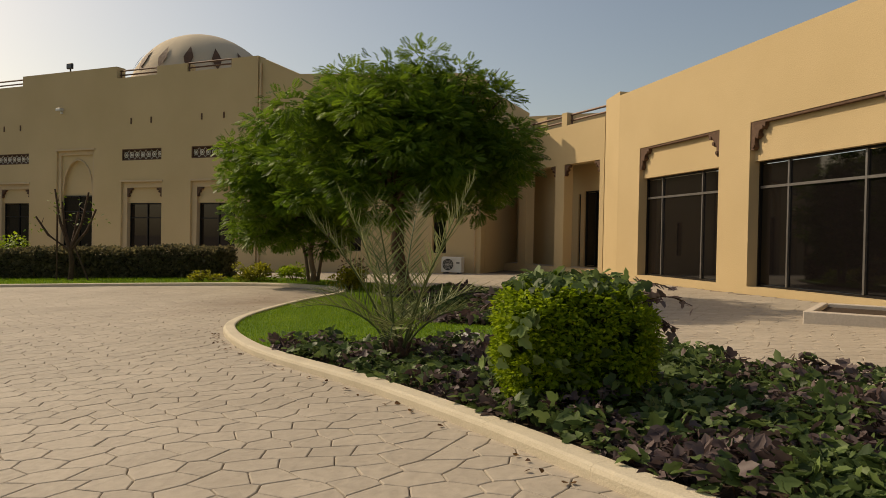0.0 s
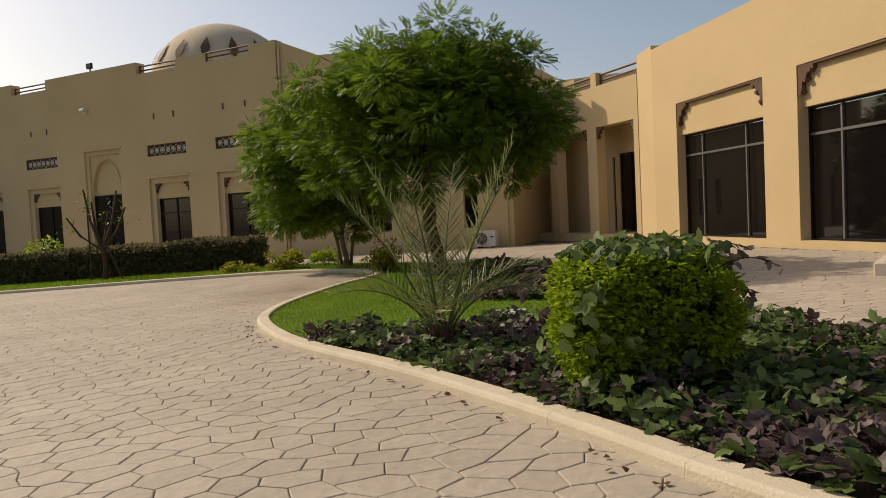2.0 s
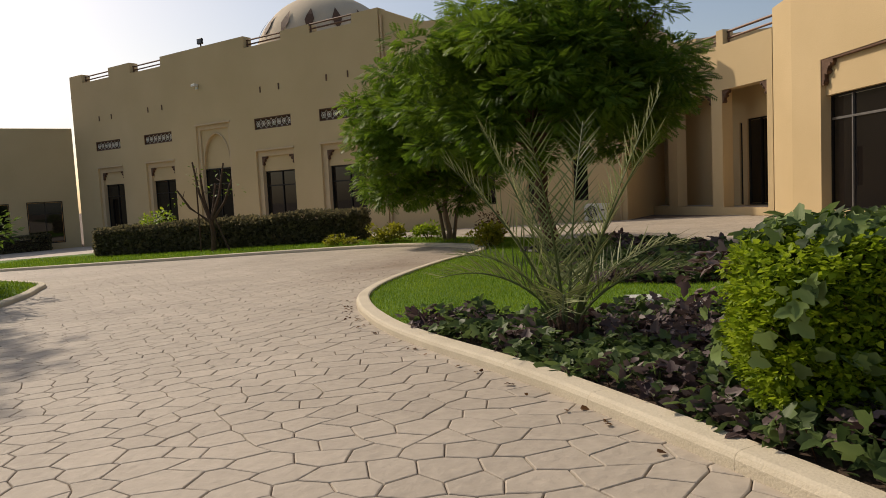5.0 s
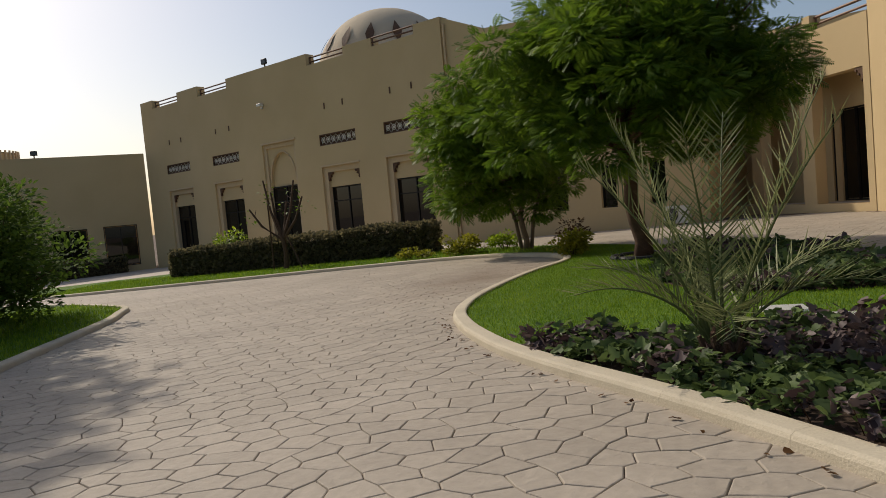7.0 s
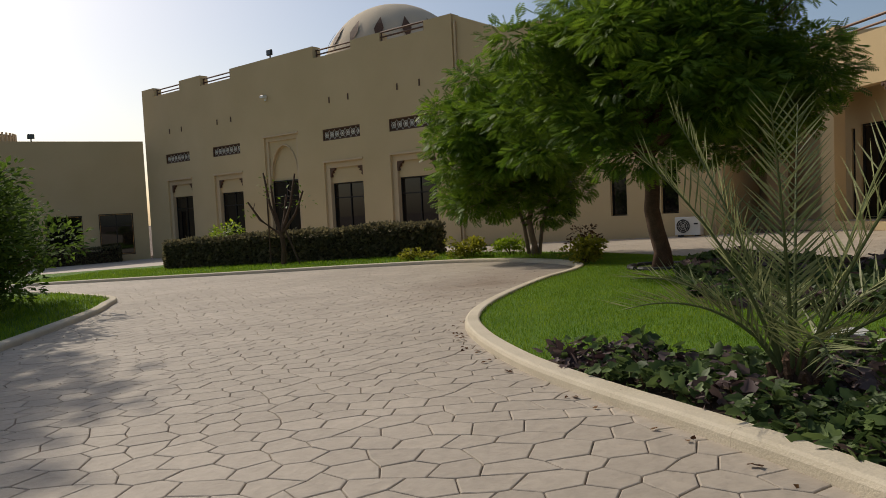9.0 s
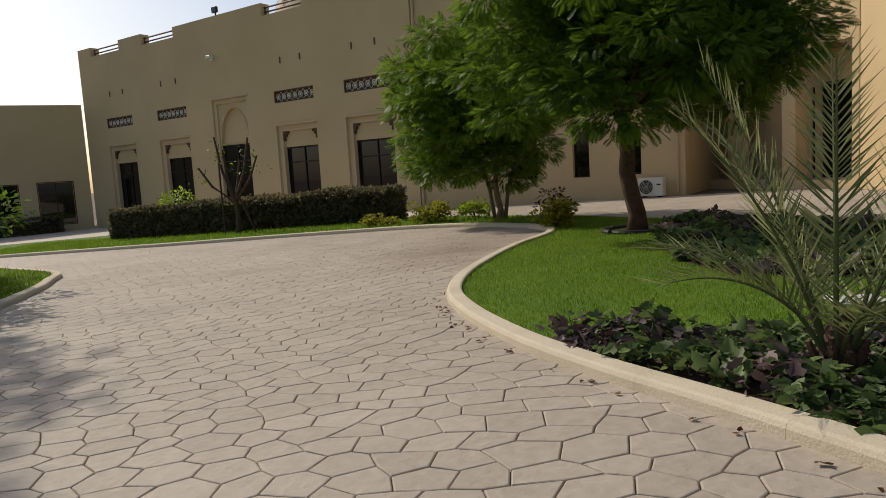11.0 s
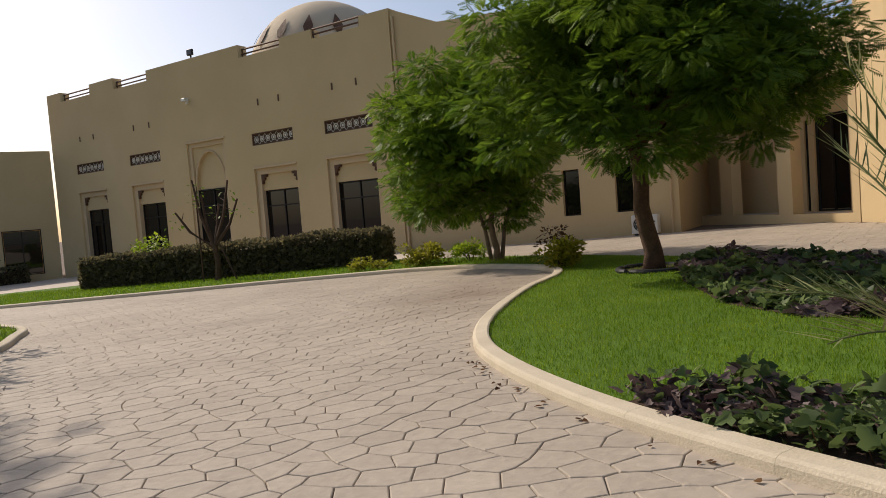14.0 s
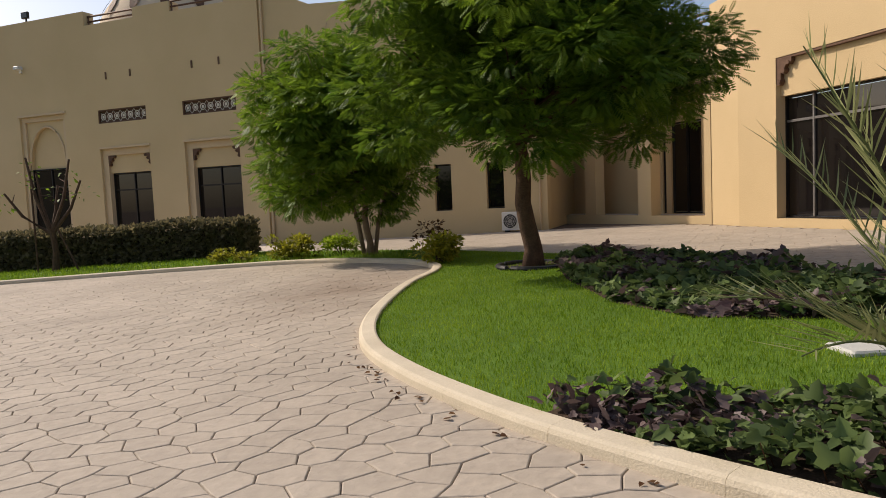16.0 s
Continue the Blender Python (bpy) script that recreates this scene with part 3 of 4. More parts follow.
glazing("wing_window", MW, -0.2, 3.85, 0.4, 3.42, 0.28, [0.72, 2.76], [2.8], "large dark tinted window with grey mullions", BARS)
glazing("wing_window", MW, 5.06, W_END, 0.4, 3.42, 0.28, [6.08, 8.25], [2.8], "wide dark tinted window with grey mullions", BARS)
for x0, x1 in ((-0.2, 3.85), (5.06, W_END)):
    head_panel(MW, wing, x0, x1, 3.42, 4.36, 0.14)
    Solid().box(x0, x1, 0.015, 0.135, 4.3, 4.357).make("soffit_trim", BROWN, MW, wing)
    corbel(MW, wing, x0, 4.3, 1, 0.5)
    corbel(MW, wing, x1, 4.3, -1, 0.5)
for h in lowholes:
    glazing("low_window", MLOW, *h, 0.25, [(h[0] + h[1]) / 2], [1.3], "dark window in the low wing")

# ---- rooftop things ----
for m, x0, x1, z, y in ((ML, -34.15, -31.15, 9.5, 0.25), (ML, -28.9, -25.9, 9.42, 0.25), (ML, -18.8, -16.05, 9.34, 0.25), (ML, -14.1, -11.4, 9.33, 0.1), (MPO, -8.0, -5.05, 5.85, 0.2), (MPO, -4.7, -2.3, 5.85, 0.2), (MPO, -1.95, 0.4, 5.85, 0.2), (MLOW, 12.0, 14.5, 6.53, 0.25)):
    hgt = 0.42
    r = Solid().tube([(x0, y, z + hgt), (x1, y, z + hgt)], [0.045, 0.045], 8).tube([(x0, y, z + 0.2), (x1, y, z + 0.2)], [0.04, 0.04], 8)
    for x in (x0 + 0.05, x1 - 0.05):
        r.tube([(x, y, z - 0.02), (x, y, z + hgt)], [0.035, 0.035], 6)
    tagged(r.make("parapet_rail", RAIL, m), "brown two-bar rail in a parapet notch", "railing", "parapet rails")

dome_at = Vector((-14.6, 43.0, 9.0))
dm = Solid()
N, R = 48, 4.35
vs, fs = [], []
for j in range(15):
    a = j / 14 * math.pi / 2 * 0.99
    for i in range(N):
        b = 2 * math.pi * i / N
        r = R * math.cos(a) * (1.012 if i % 6 == 0 else 1.0)
        vs.append(dome_at + Vector((r * math.cos(b), r * math.sin(b), R * math.sin(a))))
for j in range(14):
    fs += [(j * N + i, j * N + (i + 1) % N, (j + 1) * N + (i + 1) % N, (j + 1) * N + i) for i in range(N)]
fs.append(tuple(range(14 * N, 15 * N)))
dm.add(vs, fs)
dome = tagged(new("dome"), "pale plastered dome with dark lozenges", "dome", kind="structure")
dm.make("shell", DOME, parent=dome, smooth=True)
Solid().tube([dome_at + Vector((0, 0, -1.5)), dome_at + Vector((0, 0, 0.05))], [4.45, 4.45], 48).make("drum", DOME, parent=dome)
for k in range(16):
    b = 2 * math.pi * (k + 0.25) / 16
    lz = []
    for a, w in ((0.36, 0.0), (0.44, 0.045), (0.52, 0.07), (0.6, 0.045), (0.72, 0.0)):
        for sg in (-1, 1):
            r = R * 1.016
            lz.append(dome_at + Vector((r * math.cos(a) * math.cos(b + sg * w), r * math.cos(a) * math.sin(b + sg * w), r * math.sin(a))))
    Solid().add(lz, [(2 * i, 2 * i + 1, 2 * i + 3, 2 * i + 2) for i in range(4)]).make("lozenge", BROWN, parent=dome)


def floodlight(m, x, z):
    holder = tagged(new("floodlight"), "small black floodlight on the parapet", "lamp", "parapet floodlights")
    Solid().box(x - 0.2, x + 0.2, 0.0, 0.14, z + 0.16, z + 0.46, 0.03).make("housing", BLACK, m, holder)
    Solid().box(x - 0.17, x + 0.17, -0.015, 0.003, z + 0.19, z + 0.43).make("lens", GLASS, m, holder)
    Solid().tube([(x, 0.1, z - 0.01), (x, 0.1, z + 0.2)], [0.04, 0.04], 6).make("bracket", BLACK, m, holder)


floodlight(ML, -22.3, 9.95)
floodlight(MLOW, 19.5, 6.78)
# round roof lantern of the low wing, with upright ribs
lantern = tagged(new("roof_lantern"), "low round beige roof drum with upright ribs", "drum", kind="structure")
Solid().tube([(16.2, 4.6, 6.36), (16.2, 4.6, 7.6)], [2.1, 2.1], 40).make("drum", STUCCO, MLOW, lantern)
rb = Solid()
for k in range(40):
    a = 2 * math.pi * k / 40
    x, y = 16.2 + 2.14 * math.cos(a), 4.6 + 2.14 * math.sin(a)
    rb.tube([(x, y, 6.4), (x, y, 7.72)], [0.07, 0.07], 6)
rb.make("rib", STUCCO_TRIM, MLOW, lantern)
cc = Solid().box(-22.95, -22.62, -0.28, -0.02, 7.86, 8.0, 0.02).box(-22.85, -22.7, -0.06, 0.0, 7.72, 7.88)
tagged(cc.make("wall_camera", METAL_WHITE, ML), "small pale security camera on the facade", "camera")
tagged(Solid().tube([(-9.7, 0.02, -0.25), (-9.7, 0.02, 9.4)], [0.05, 0.05], 8).make("drainpipe", STUCCO_TRIM, ML), "beige drainpipe at the facade's end", "pipe")
tagged(Solid().tube([(1.05, 0.03, 0.0), (1.05, 0.03, 5.9)], [0.035, 0.035], 8).make("conduit_pipe", STUCCO_TRIM, ML), "thin beige pipe beside the air conditioner", "pipe")

# air conditioner at the wall's foot
ac = tagged(new("air_conditioner"), "white outdoor air conditioner unit with round black fan", "air conditioner")
MAC = ML @ Matrix.Translation((0.3, 0, 0))
gz = ground(0.3) + 0.0
Solid().box(-0.5, 0.38, -0.42, -0.08, gz + 0.06, gz + 0.68, 0.02).make("body", METAL_WHITE, MAC, ac)
for x0 in (-0.4, 0.18):
    Solid().box(x0, x0 + 0.1, -0.42, -0.08, gz - 0.02, gz + 0.06).make("foot", BLACK, MAC, ac)
wl = tagged(new("wall_lamp"), "small grey up-down lamp on the wing wall", "lamp")
Solid().box(9.86, 10.04, -0.2, -0.03, 2.5, 2.72, 0.02).make("shade", BARS, MW, wl)
Solid().box(9.9, 10.0, -0.03, 0.0, 2.54, 2.68).make("bracket", BARS, MW, wl)
tagged(Solid().box(9.96, 10.08, -0.06, 0.0, 0.7, 0.88, 0.01).make("socket_box", METAL_WHITE, MW), "small white socket box on the wing wall", "box")
fan = Solid().tube([(-0.2, -0.435, gz + 0.37), (-0.2, -0.415, gz + 0.37)], [0.24, 0.24], 24)
fan.make("fan_opening", BLACK, MAC, ac)
fg = Solid()
for r in (0.06, 0.12, 0.18, 0.24):
    fg.tube([(-0.2 + r * math.cos(k * math.pi / 10), -0.44, gz + 0.37 + r * math.sin(k * math.pi / 10)) for k in range(21)], [0.006] * 21, 4)
for k in range(6):
    a = k * math.pi / 3
    fg.tube([(-0.2, -0.44, gz + 0.37), (-0.2 + 0.24 * math.cos(a), -0.44, gz + 0.37 + 0.24 * math.sin(a))], [0.006, 0.006], 4)
fg.make("fan_guard", METAL_WHITE, MAC, ac)
Solid().box(0.16, 0.3, -0.428, -0.419, gz + 0.42, gz + 0.47).make("badge", BLACK, MAC, ac)

# ---- plants ----
def limbs(base, heads, trunk_top, r0, r1, bend=0.25):
    """A trunk from base to trunk_top and limbs from it to the crown's heads."""
    s = Solid()
    base, trunk_top = Vector(base), Vector(trunk_top)
    pts = [base.lerp(trunk_top, i / 6) + Vector((0.05 * math.sin(i * 1.7), 0.05 * math.cos(i * 1.3), 0)) * (0 if i in (0, 6) else 1) for i in range(7)]
    s.tube(pts, [r0 * (1.35 if i == 0 else 1) + (r1 - r0) * i / 6 for i in range(7)], 10)
    for h in heads:
        h = Vector(h)
        side = Vector((random.uniform(-1, 1), random.uniform(-1, 1), random.uniform(0.1, 0.6))) * bend
        start = trunk_top + (base - trunk_top) * random.uniform(0, 0.12)
        mid1, mid2 = start.lerp(h, 0.35) + side, start.lerp(h, 0.7) + side * 0.6
        k = random.uniform(0.4, 0.65)
        s.tube([start, mid1, mid2, h], [r1 * k, r1 * k * 0.7, r1 * k * 0.4, 0.01], 6)
        for _ in range(2):
            e = h + Vector([random.uniform(-0.7, 0.7) for _ in range(3)])
            s.tube([mid2, mid2.lerp(e, 0.5) + Vector((0, 0, 0.1)), e], [r1 * k * 0.3, r1 * k * 0.18, 0.006], 5)
    return s


def crown_heads(centre, radii, n, low=-0.75):
    """Centres of the leaf clumps, uneven, towards the crown's outside."""
    out = []
    while len(out) < n:
        d = unit(1)[0]
        if d[2] < low:
            continue
        r = random.uniform(0.5, 0.95) if random.random() < 0.8 else random.uniform(0.15, 0.5)
        out.append([centre[k] + d[k] * radii[k] * r for k in range(3)])
    return np.array(out)


def leaf_clumps(name, heads, per, spread, size, mat, parent, droop=0.25, template=None, faces=None):
    """Sprays of leaves round each head, facing outwards and hanging a little."""
    P, A, U, T = [], [], [], []
    for h in heads:
        k = random.uniform(0.6, 1.3)
        n = int(per * k)
        d = unit(n)
        d[:, 2] = d[:, 2] * 0.62 + 0.12
        r = spread * k ** 0.5 * (0.45 + 0.6 * np.random.rand(n))[:, None]
        P.append(h + d * r)
        a = d + 0.5 * unit(n)
        a[:, 2] -= droop
        A.append(a)
        u = 0.55 * unit(n)
        u[:, 2] += 0.9
        U.append(u)
        T.append(np.clip(random.uniform(-0.18, 0.18) + np.random.normal(0.42, 0.2, n), 0, 1))
    P = np.concatenate(P)
    return scatter(name, P, np.concatenate(A), np.concatenate(U), size * (0.7 + 0.6 * np.random.rand(len(P))), template or SPRAY, faces or SPRAY_F, mat, parent, np.concatenate(T))


random.seed(4), np.random.seed(4)
t2 = tagged(new("garden_tree"), "round feathery green tree with a leaning brown trunk", "tree")
c2 = (-1.0, 16.5, 3.5)
h2 = crown_heads(c2, (2.95, 3.0, 2.25), 170)
h2 = np.array([h for h in h2 if h[2] > 1.5 + 0.4 * random.random()])
limbs((-0.9, 17.0, -0.05), [h2[i] for i in range(0, len(h2), 5)], (-1.15, 16.75, 2.35), 0.17, 0.12).make("trunk", BARK, parent=t2, smooth=True)
leaf_clumps("foliage", h2, 150, 0.6, 0.22, LEAF_TREE, t2, 0.35)

t1 = tagged(new("young_tree"), "light green feathery tree with several thin stems", "tree")
c1 = (-4.65, 22.3, 3.0)
h1 = crown_heads(c1, (2.4, 2.2, 2.6), 135, -0.95)
h1 = np.array([h for h in h1 if h[2] > 0.95])
st = limbs((-4.15, 22.7, -0.15), [h1[i] for i in range(0, len(h1), 4)], (-4.2, 22.6, 2.0), 0.09, 0.06)
for dx, dy, tx in ((0.14, 0.05, 0.5), (-0.12, 0.08, -0.5)):
    q = Vector((-4.15 + dx, 22.7 + dy, -0.15))
    st.tube([q, q + Vector((tx * 0.25, 0, 0.9)), q + Vector((tx, 0.1, 2.2))], [0.06, 0.05, 0.03], 8)
st.make("trunk", PALE_BARK, parent=t1, smooth=True)
leaf_clumps("foliage", h1, 100, 0.55, 0.235, LEAF_LIGHT, t1, 0.4)

# trees and shrubs of the other bed
t3 = tagged(new("drooping_tree"), "tall dark drooping tree with some rusty leaves", "tree")
c3 = (-15.8, 11.1, 5.4)
h3 = crown_heads(c3, (2.4, 2.5, 4.8), 110, -0.9)
limbs((-15.4, 11.2, ground(-15.4)), [h3[i] for i in range(0, len(h3), 4)], (-15.3, 11.3, 3.0), 0.2, 0.14).make("trunk", BARK, parent=t3, smooth=True)
leaf_clumps("foliage", h3, 60, 0.72, 0.36, LEAF_DARK, t3, 0.9)
leaf_clumps("rusty_foliage", h3[::6] + np.array((0.3, -0.2, -0.2)), 22, 0.6, 0.3, LEAF_RUST, t3, 0.9)


def shrub(name, centre, radii, heads, per, spread, size, mat, label, category="shrub", template=None, faces=None, group=""):
    """A leafy shrub on short stems."""
    holder = tagged(new(name), label, category, group)
    g = ground(centre[0]) + 0.05
    hh = crown_heads((centre[0], centre[1], g + radii[2] * 0.95), radii, heads, -0.95)
    hh[:, 2] = np.maximum(hh[:, 2], g + 0.08)
    s = Solid()
    for h in hh[::3]:
        b = Vector((centre[0] + random.uniform(-0.15, 0.15) * radii[0], centre[1] + random.uniform(-0.15, 0.15) * radii[1], g - 0.08))
        s.tube([b, b.lerp(Vector(h), 0.5) + Vector((0, 0, 0.1)), Vector(h)], [0.022, 0.015, 0.005], 5)
    tagged(s.make("stem", BARK, parent=holder), kind="stuff")
    leaf_clumps("foliage", hh, per, spread, size, mat, holder, 0.1, template or DIAMOND, faces or DIAMOND_F)
    return holder


shrub("dark_shrub", (-13.9, 12.9), (2.3, 2.3, 1.7), 90, 220, 0.62, 0.13, LEAF_DARK, "large dark green shrub on the lawn", group="dark shrubs")
shrub("dark_shrub", (-16.2, 15.2), (2.2, 1.9, 1.7), 60, 200, 0.62, 0.13, LEAF_DARK, "large dark green shrub on the lawn", group="dark shrubs")
shrub("dark_shrub", (-14.9, 10.7), (2.0, 1.8, 1.6), 70, 220, 0.65, 0.13, LEAF_DARK, "large dark green shrub on the lawn", group="dark shrubs")

# clipped bush in the near bed: small bright leaves in tufts, with a broad-leaved creeper over its top and sides
def box_round(d, power=3.4):
    """Directions drawn out towards the corners of a rounded box."""
    return d / (np.abs(d) ** power).sum(axis=1, keepdims=True) ** (1 / power)


def clipped_bush(x, y, half, height):
    holder = tagged(new("clipped_bush"), "boxy clipped bright green bush overgrown by a creeper", "shrub")
    g = ground(x) + 0.05
    mid = np.array((x, y, g + height / 2))
    reach = np.array((half[0], half[1], height / 2))
    d = box_round(unit(620))
    heads = mid + d * reach * (0.88 + 0.1 * np.random.rand(620))[:, None]
    heads[:, :2] = np.array((x, y)) + (heads[:, :2] - np.array((x, y))) * (0.9 + 0.12 * ((heads[:, 2:] - g) / height))
    s = Solid()
    for h in heads[::9]:
        b = Vector((x + random.uniform(-0.15, 0.15), y + random.uniform(-0.15, 0.15), g - 0.08))
        s.tube([b, b.lerp(Vector(h), 0.5) + Vector((0, 0, 0.12)), Vector(h)], [0.02, 0.013, 0.004], 5)
    tagged(s.make("stem", BARK, parent=holder), kind="stuff")
    leaf_clumps("foliage", heads, 40, 0.08, 0.036, LEAF_BUSH, holder, 0.0, BROAD, BROAD_F)
    # core leaves coloured darker, to stand in for shade inside the bush
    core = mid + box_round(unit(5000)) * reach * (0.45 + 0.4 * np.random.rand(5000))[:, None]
    scatter("inner_shade_leaves", core, unit(5000), unit(5000), 0.05 + 0.03 * np.random.rand(5000), BROAD, BROAD_F, LEAF_DARK, holder)
    n = 900
    d = unit(n)
    d[:, 2] = np.where(np.random.rand(n) < 0.6, np.abs(d[:, 2]) + 0.25, d[:, 2])
    d = box_round(d / np.linalg.norm(d, axis=1, keepdims=True))
    patch = np.array([noise.noise((p[0] * 1.7, p[1] * 1.7, p[2] * 1.7 + 3)) for p in d])
    d = d[((patch > 0.12) & (d[:, 0] < 0.3)) | (d[:, 2] > 0.86)]
    n = len(d)
    u = d + 0.4 * unit(n)
    a = unit(n)
    a[:, 2] -= 0.5
    scatter("creeper", mid + d * reach * (1.02 + 0.13 * np.random.rand(n))[:, None], a, u, 0.06 + 0.06 * np.random.rand(n), LOBED, LOBED_F, LEAF_COVER, holder)
    # loose runners of the creeper
    run, P, A = Solid(), [], []
    for k in range(9):
        az = random.uniform(-0.9, 0.7) if k < 6 else random.uniform(2.2, 3.6)
        p = Vector((x + half[0] * 0.9 * math.cos(az), y + half[1] * 0.9 * math.sin(az), g + height * random.uniform(0.6, 0.98)))
        v = Vector((math.cos(az), math.sin(az), random.uniform(0.1, 0.7))) * 0.06
        pts = []
        for i in range(6):
            pts.append(p.copy())
            p, v = p + v, v + Vector((random.uniform(-0.01, 0.01), random.uniform(-0.01, 0.01), -0.013))
            P += [p.copy(), p + v * 0.5]
            A += [Vector(unit(1)[0]) + v * 8, Vector(unit(1)[0]) + v * 8]
        run.tube(pts, [0.005] * 6, 4)
    tagged(run.make("runner", LEAF_RUST, parent=holder), kind="stuff")
    scatter("runner_leaves", P, A, np.tile((0.1, 0.1, 1.0), (len(P), 1)), 0.05 + 0.05 * np.random.rand(len(P)), LOBED, LOBED_F, LEAF_PURPLE, holder)


clipped_bush(1.05, 5.6, (0.62, 0.56), 1.0)

# ground cover of broad green and purple leaves
def cover(name, poly, n, height, label, purple, size):
    holder = tagged(new(name), label, "ground cover", kind="stuff")
    p = points_in(poly, n)
    bumps = np.array([noise.noise((x * 1.6, y * 1.6, 0.3)) + 0.5 * noise.noise((x * 4, y * 4, 2)) for x, y in p])
    hue = np.array([noise.noise((x * 1.1, y * 1.1, 7)) + 0.35 * noise.noise((x * 5, y * 5, 9)) for x, y in p]) + np.random.normal(0, 0.16, len(p))
    top = np.clip(0.6 + 0.7 * bumps, 0.2, 1.25) * height * np.where(p[:, 1] > 6.2, 0.78, 1.0)
    z = np.array([ground(x) for x, y in p]) + 0.06 + top * np.random.rand(len(p)) ** 0.55
    P = np.column_stack([p, z])
    a = unit(len(P))
    a[:, 2] = a[:, 2] * 0.5 + 0.12
    u = 0.75 * unit(len(P))
    u[:, 2] += 0.9
    sz = size * (0.55 + 0.8 * np.random.rand(len(P)))
    tone = np.clip(np.random.normal(0.4, 0.24, len(P)), 0, 1)
    for k, (mask, mat, nm) in enumerate(((hue < purple, LEAF_COVER, "green_leaves"), (hue >= purple, LEAF_PURPLE, "purple_leaves"))):
        if mask.any():
            tagged(scatter(nm, P[mask], a[mask], u[mask], sz[mask], LOBED, LOBED_F, mat, holder, tone[mask]), kind="stuff")
    s = Solid()
    for i in range(0, len(P), 14):
        q = Vector(P[i])
        s.tube([(q.x + 0.05, q.y, ground(q.x) + 0.05), (q.x, q.y, q.z)], [0.004, 0.003], 3)
    tagged(s.make("stalks", LEAF_RUST, parent=holder), kind="stuff")
    return holder


cover("bed_planting", BED_A, 27000, 0.27, "mixed green and purple broad-leaved ground cover", 0.12, 0.088)
cover("shade_planting", BED_B, 7000, 0.3, "dark broad-leaved ground cover under the tree", 0.2, 0.12)


# grass blades
def grass(name, poly, n, size, holes, label):
    p = points_in(poly, n)
    for h in holes:
        p = p[~inside(h, p[:, 0], p[:, 1])]
    P = np.column_stack([p, [ground(x) + 0.05 for x in p[:, 0]]])
    a = 0.45 * unit(len(P))
    a[:, 2] = 1.0
    tone = np.clip(np.random.normal(0.45, 0.2, len(P)) + 0.3 * np.array([noise.noise((x * 1.3, y * 1.3, 4)) for x, y in p]), 0, 1)
    return tagged(scatter(name, P, a, unit(len(P)), size * (0.6 + 0.7 * np.random.rand(len(P))), [(-0.09, 0, 0), (0.09, 0, 0), (0.05, 1, 0.2), (-0.05, 1, 0.2)], DIAMOND_F, GRASS, None, tone), label, "grass", kind="stuff")


NEAR_LAWN = [(x, y) for x, y in inner if 8.8 < y < 20 and x > -3.6] + [(-2.2, 22.0), (0.5, 18.2), (1.9, 15.6), (2.2, 13.7), (2.4, 10.6), (2.4, 8.6), (1.5, 8.6), (-0.1, 8.4), (-1.6, 8.8)]
grass("lawn_grass", NEAR_LAWN, 100000, 0.034, [BED_A, BED_B], "short bright green lawn grass")
grass("strip_grass", [(x, y) for x, y in inner if y >= 20 and x > -24] + [(-24, 29), (-8, 27), (-3, 22.6)], 26000, 0.075, [], "short green grass of the far strip")
grass("bed_grass", [(x, y) for x, y in inner_b if 3 < y < 18.5 and x > -17] + [(-18, 18), (-18, 8), (-9, 4)], 26000, 0.075, [], "long green grass under the shrubs")


